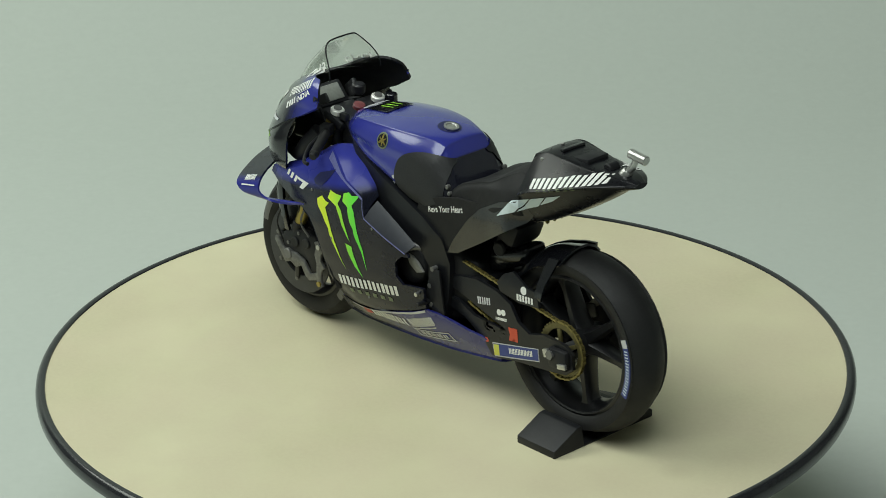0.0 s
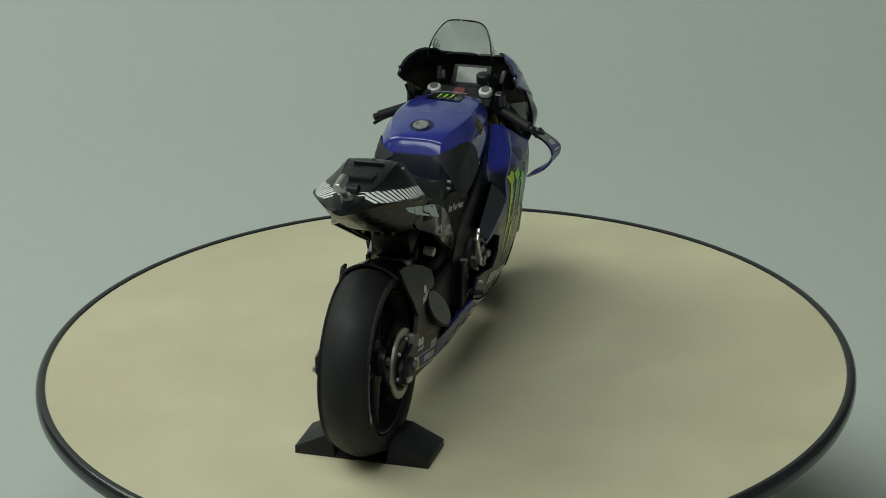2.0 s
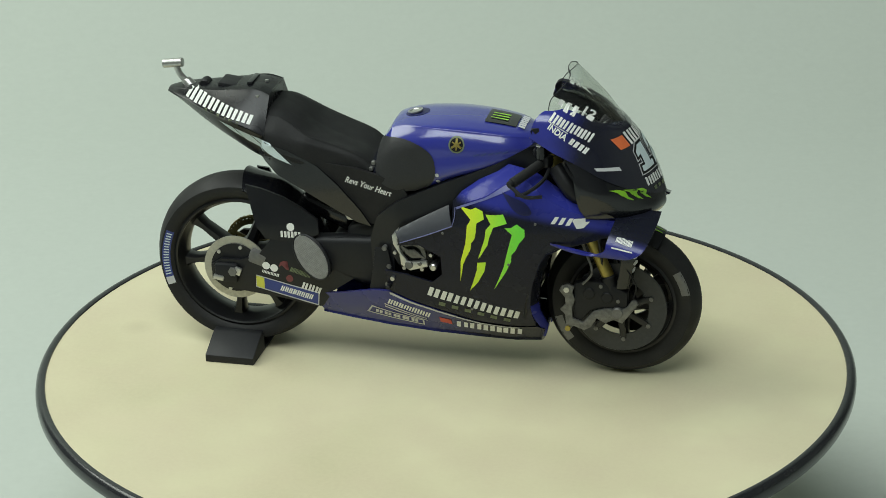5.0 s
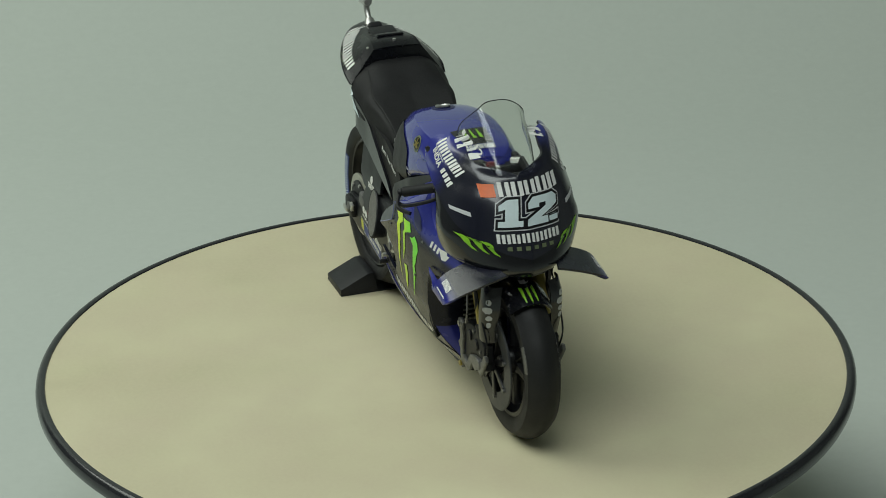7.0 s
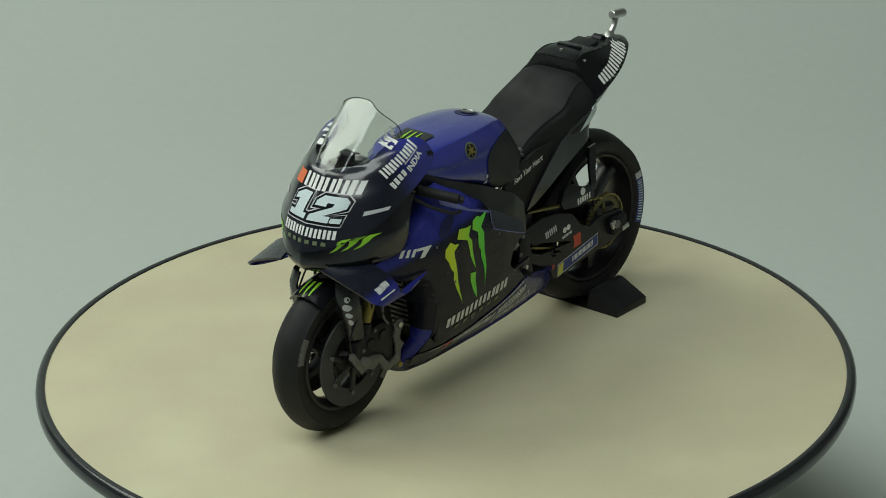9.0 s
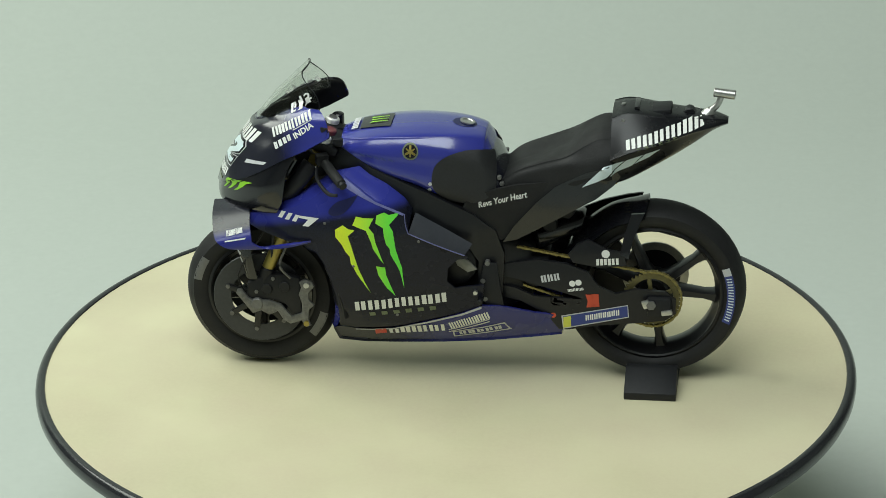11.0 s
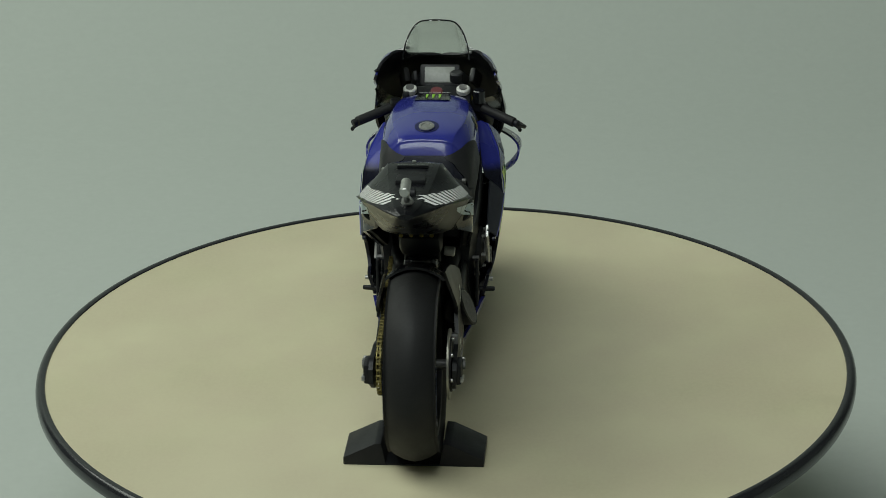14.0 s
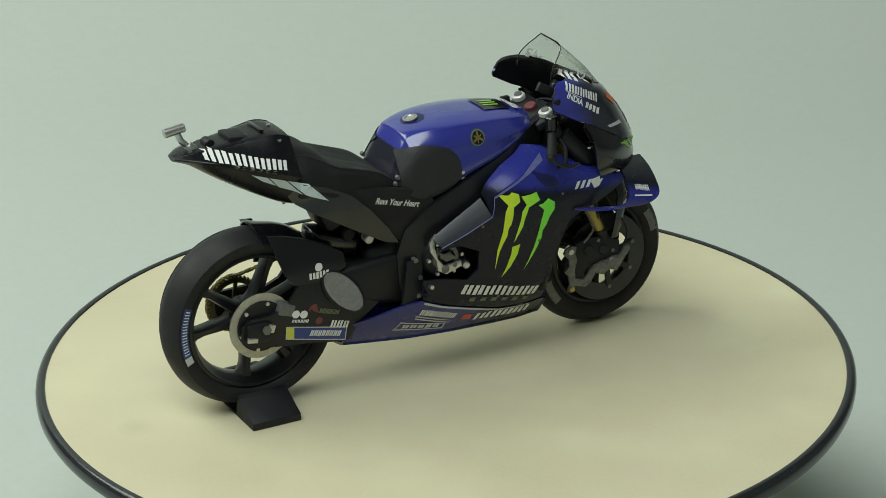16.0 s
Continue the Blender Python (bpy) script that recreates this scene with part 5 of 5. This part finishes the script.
BELLY = [(31.2, 17.2), (26.0, 17.0), (14.0, 18.5), (3.0, 22.0), (-8.0, 25.6), (-14.5, 28.4), (-20, 28.0), (-30, 25.2), (-37.0, 23.6), (-40.5, 22.2), (-38.2, 16.4), (-30, 15.6), (-16.0, 14.0), (-1.0, 12.7), (14.0, 11.9), (24.0, 11.5), (31.4, 11.8), (32.6, 16.4)]
CLAWS = [
    [(9.7, 60.4), (13.2, 59.6), (14.6, 60.3), (16.9, 59.4), (17.3, 56.8), (15.0, 55.4), (14.7, 52.2), (14.2, 50.0), (13.2, 48.6), (12.9, 46.4), (11.5, 43.6), (10.4, 41.0), (9.2, 34.8), (9.6, 42.0), (11.3, 48.2), (12.0, 54.4), (13.1, 56.4)],
    [(17.8, 58.4), (20.8, 58.4), (23.2, 58.8), (24.4, 55.9), (20.2, 54.4), (18.8, 50.6), (18.3, 48.4), (16.0, 44.4), (15.2, 43.4), (17.4, 50.4), (17.9, 53.6), (19.4, 55.4)],
    [(14.8, 42.0), (17.6, 42.4), (17.0, 39.2), (14.8, 35.0), (12.0, 31.6), (13.4, 35.6), (14.6, 39.4)],
    [(23.7, 54.4), (25.6, 54.6), (27.4, 55.8), (29.8, 54.2), (29.8, 51.8), (28.0, 49.4), (26.9, 47.0), (25.6, 45.4), (25.4, 43.0), (23.6, 39.2), (19.6, 32.6), (21.4, 36.8), (23.0, 41.0), (24.9, 48.6), (25.9, 52.3)],
]
NARROW = {(0.0, 33.4): (-6.5, 34.8), (3.4, 36.5): (-4.0, 37.2), (3.2, 43.0): (-4.4, 42.0), (-3.5, 46.2): (-7.4, 45.0)}  # the opening is smaller on the chain's side
for s, v in ((-1, "r"), (1, "l")):
    fair = part("side_fairing", keep("fair" + v, panel(FAIR if s < 0 else [NARROW.get(p, p) for p in FAIR], s, girth, 1.0, 1.5)), M_FAIR, bike, "black and blue side fairing with green claw streaks", 50)
    inner = [(6.4, 16.8, 60.0), (9.0, 15.8, 63.0), (14.0, 14.8, 66.6), (23.0, 12.4, 71.6), (31.0, 11.4, 69.4), (37.0, 12.0, 65.6), (44.0, 13.0, 61.6), (50.0, 14.0, 59.0)]
    outer = [(7.3, 53.9), (8.2, 60.2), (17.2, 63.6), (27.5, 70.0), (31.5, 67.2), (36.0, 63.8), (43.0, 60.2), (50.0, 58.0)]
    top = []
    for (ix, iy, iz), (ox, oz) in zip(inner, outer):
        oy = girth(ox, oz) - 0.2
        top.append([(ix, s * iy, iz), (ix * 0.5 + ox * 0.5, s * (iy * 0.5 + oy * 0.5), iz * 0.5 + oz * 0.5 + 0.9), (ox, s * oy, oz)])
    part("fairing_top", solid(skin(top, closed=False, cap=False), 0.6), M_FAIR, fair, "blue inner shoulder of the fairing", 60)
    # the fairing's front, turned in beside the wheel
    for name, paint, front in (("fairing_front", M_FAIR, [(39.5, 47.6), (36.0, 46.0), (33.8, 42.5), (31.6, 36.0), (30.6, 31.0), (30.4, 27.0)]), ("fairing_corner", M_BLUE, [(30.4, 26.8), (30.8, 23.0), (31.4, 20.0), (32.6, 16.4), (32.0, 13.6), (31.4, 11.9)])):
        rows = []
        for x, z in front:
            w = girth(x, z) - 0.15
            e = 8.6 if z > 22 else 6.6 if z > 18 else 4.5
            rows.append([(x + 1.9 * math.sin(f * 2.6) - 0.2, s * (w + (e - w) * f), z) for f in (0, 0.12, 0.3, 0.5, 0.75, 1.0)])
        part(name, solid(skin(rows, closed=False, cap=False), 0.5), paint, fair, "front of the fairing turned in beside the wheel", 60)
    belly = part("belly_fairing", keep("belly" + v, panel(BELLY, s, lambda x, z: girth(x, z) + 0.25, 1.0, 1.5)), M_BELLY, bike, "glossy blue belly fairing", 50)
    for c in CLAWS:
        mark("claw_streak", [c], ["fair" + v], v, M_CLAW[s], fair, "jagged yellow-green streak", 1.5, 0.14)
    # facet beside the streaks, its sheen put into grey, and the pale edge lines
    rows = []
    for (x0, z0), (x1, z1) in zip(((-9.6, 46.6), (-1.0, 50.2), (7.2, 54.0)), ((-11.8, 49.4), (-3.6, 54.2), (5.4, 59.2))):
        rows.append([(x0, s * (girth(x0, z0) + 0.3), z0), (x0 * 0.5 + x1 * 0.5, s * (girth(x0, z0) * 0.5 + 9.8), z0 * 0.5 + z1 * 0.5), (x1, s * 18.4, z1)])
    part("air_outlet_panel", solid(skin(rows, closed=False, cap=False), 0.6), M_FACET, fair, "bevelled outlet panel with its sheen put into grey", 30)
    lip = [(x, s * (girth(x, z) + 0.35), z) for x, z in ((-9.6, 46.5), (-1.0, 50.1), (7.3, 53.9), (8.1, 56.8), (8.3, 60.0))]
    part("panel_lip", tube(lip[:3], 0.17, 6), M_LAV, fair, "pale edge of the outlet panel")
    part("panel_lip", tube(lip[2:], 0.13, 6), M_LAV, fair)
    # highlight of the glossy upper edge, laid on as a lavender wedge
    mark("pale_line", [[(8.4, 60.0), (17.2, 63.2), (27.2, 69.4), (27.6, 67.2), (22.0, 64.6), (17.2, 62.5), (8.8, 59.4)]], ["fair" + v], v, M_LAV, fair, "", 1.5, 0.14)
    bars = [[(x, z0), (x + 1.3, z0), (x + 2.6, z0 + 2.3), (x + 1.3, z0 + 2.3)] for x, z0 in ((37.6, 56.2), (39.8, 56.0), (42.0, 55.8))] + [[(45.4, 54.8), (47.4, 55.0), (50.6, 58.2), (44.6, 58.0), (44.2, 57.2), (47.2, 57.2)]]
    if s > 0:
        bars = [[(85.4 - x, z - 0.1 * (x - 43)) for x, z in b_] for b_ in bars]
    mark("model_sign", bars, ["fair" + v], v, M_WHITE, fair, "slanted white bars", 1.5, 0.14)
    a, b = ((-2.4, 28.6), (26.4, 21.2)) if s < 0 else ((-4.0, 30.0), (25.4, 25.4))
    mark("brand_letters", word(a, b, 3.4, 7, -0.12 * s, 0.2, 11), ["fair" + v], v, M_WHITE, fair, "row of white lettering", 1.5, 0.14)
    mark("small_letters", word((0.4, 25.2) if s < 0 else (-1.2, 27.0), (24.5, 19.6) if s < 0 else (21.5, 23.6), 1.4, 6, 0, 0.5, 2), ["fair" + v], v, M_OLIVE, fair, "", 1.5, 0.14)
    mark("pale_line", [[(-14.2, 28.2), (-8.0, 25.5), (3.0, 21.9), (14.0, 18.4), (26.0, 16.9), (26.0, 16.5), (14.0, 17.8), (3.0, 21.2), (-8.0, 24.7), (-14.2, 27.3)]], ["belly" + v], v, M_SILVER, belly, "", 1.5, 0.14)
    a, b = (5.4, 15.6), (26.4, 13.4)
    if s > 0:
        a, b = (-2.6, 17.9), (15.6, 15.6)
    mark("sponsor_letters", word(a, b, 2.9 if s < 0 else 3.1, 5, -0.1 * s, 0.16, 31), ["belly" + v], v, M_WHITE, belly, "row of white lettering", 1.5, 0.14)
    o = 0.9 if s < 0 else 16.2
    oz = 17.2 if s < 0 else 15.8
    mark("red_square", [[(o, oz), (o + 3.6, oz - 0.8), (o + 3.6, oz + 1.6), (o, oz + 2.4)]], ["belly" + v], v, M_RED, belly, "", 1.5, 0.14)
    a, b = ((-15.6, 23.6), (-2.4, 18.9)) if s < 0 else ((-16.8, 23.6), (-4.2, 18.6))
    mark("sponsor_letters", word(a, b, 2.2 if s < 0 else 2.8, 8, -0.1 * s, 0.2, 41), ["belly" + v], v, M_WHITE, belly, "row of white lettering", 1.5, 0.14)
    for k in range(2):
        mark("thin_line", [[(-16.4, 22.9 - k), (-3.4, 18.0 - k), (-3.4, 18.4 - k), (-16.4, 23.4 - k)]], ["belly" + v], v, M_SILVER, belly, "", 1.5, 0.14)
    mark("sticker_frame", [[(-23.0, 18.6), (-5.0, 14.7), (-5.0, 15.1), (-23.0, 19.1)], [(-21.0, 21.2), (-4.8, 17.0), (-4.8, 17.4), (-21.0, 21.7)], [(-23.0, 18.6), (-22.4, 18.6), (-20.4, 21.6), (-21.0, 21.6)], [(-5.2, 14.7), (-4.7, 14.7), (-4.5, 17.4), (-5.0, 17.4)]], ["belly" + v], v, M_SILVER, belly, "thin silver frame", 1.5, 0.16)
    mark("sticker_blocks", word((-20.4, 19.0), (-6.4, 15.8), 1.5, 5, 0, 0.25, 12), ["belly" + v], v, M_SILVER, belly, "", 1.5, 0.16)
    # air slot near the top: the shade of its mouth as a flat dark patch
    mark("air_slot_shade", [[tuple(p) for p in spline([(22.6, 65.2), (26.0, 63.8), (29.6, 62.4), (31.8, 59.8), (30.6, 58.6), (27.6, 59.2), (25.0, 61.6), (22.6, 65.2)], 28)[:-1]]], ["fair" + v], v, M_RECESS_SHADE, fair, "flat dark blue patch for the shaded air slot", 1.5, 0.14)
    for x, z in ((12.0, 24.4), (24.6, 42.0), (33.0, 56.0), (4.2, 51.2)):
        part("fairing_screw", rod((x, s * (girth(x, z) - 0.6), z), (x, s * (girth(x, z) + 0.28), z), 0.45, n=10, bevel=0.1), M_GREY, fair)
    part("fairing_screw", rod((-12.6, s * 17.5, 33.6), (-12.6, s * 19.8, 33.6), 0.7, n=10), M_STEEL, fair)


def keel():
    """The floor of the belly pan, between its two sides."""
    line = [(32.6, 16.4), (31.4, 11.8), (24.0, 11.5), (14.0, 11.9), (-1.0, 12.7), (-16.0, 14.0), (-30, 15.6), (-38.2, 16.4)]
    rows = []
    for x, z in line:
        w = girth(x, z) + 0.1
        rows.append([(x, w * (j / 4 - 1) if j < 4 else w * (j / 4 - 1), z - 1.6 * (1 - abs(j / 4 - 1) ** 2)) for j in range(9)])
    return solid(skin(rows, closed=False, cap=False), 0.8)


part("belly_floor", keel(), M_BELLY, bike, "dark floor of the belly pan")

WING = [  # leading and trailing edge from the nose out, down and back to the fairing
    ((69.6, 8.0, 57.6), (57.5, 11.0, 59.6)),
    ((69.2, 14.0, 55.8), (57.0, 16.5, 58.0)),
    ((68.0, 20.5, 53.2), (56.2, 21.8, 55.6)),
    ((66.6, 24.6, 50.9), (55.4, 24.8, 52.8)),
    ((64.4, 25.6, 49.2), (54.6, 25.4, 50.2)),
    ((61.0, 25.2, 48.0), (50.5, 24.6, 48.2)),
    ((54.0, 23.4, 47.6), (43.5, 22.4, 48.2)),
    ((46.5, 21.4, 48.0), (37.5, 21.0, 49.4)),
]


def wing(s):
    n = 36
    le, te = spline([w[0] for w in WING], n), spline([w[1] for w in WING], n)
    rows = []
    for a, b in zip(le, te):
        rows.append([((1 - f) * a + f * b) * np.array((1, s, 1)) for f in (0, 0.15, 0.4, 0.7, 1.0)])
    return solid(skin(rows, closed=False, cap=False), 0.7)


for s, v in ((-1, "r"), (1, "l")):
    wg = part("winglet", keep("wing" + v, wing(s)), M_WINGS[s], bike, "black and blue looped aero winglet", 50)
    mark("wing_letters", word((58.0, 53.2), (63.0, 51.8), 1.3, 7, 0, 0.2, 51), ["wing" + v], v, M_WHITE, wg, "row of white lettering", 1.0, 0.14)
    mark("wing_line", [[(57.0, 51.6), (63.4, 50.4), (63.4, 50.8), (57.0, 52.0)]], ["wing" + v], v, M_WHITE, wg, "", 1.0, 0.14)


# ---- what moves: table, stand and model turn together ----
def motions():
    steps = sorted({k * 0.5 for k in range(33)} | {4.2, 6.3, 9.2, 11.3})
    off = sorted(UNEVEN)
    turn = [(t, pose(0, 0, 0, 0, 0, TURN + SPEED * t + np.interp(t, off, [UNEVEN[o] for o in off]))) for t in steps]
    walk(turntable, turn)
    walk(stand, [(t, m @ STAND_SEAT) for t, m in turn])
    walk(bike, [(t, m @ BIKE_SEAT) for t, m in turn])


motions()
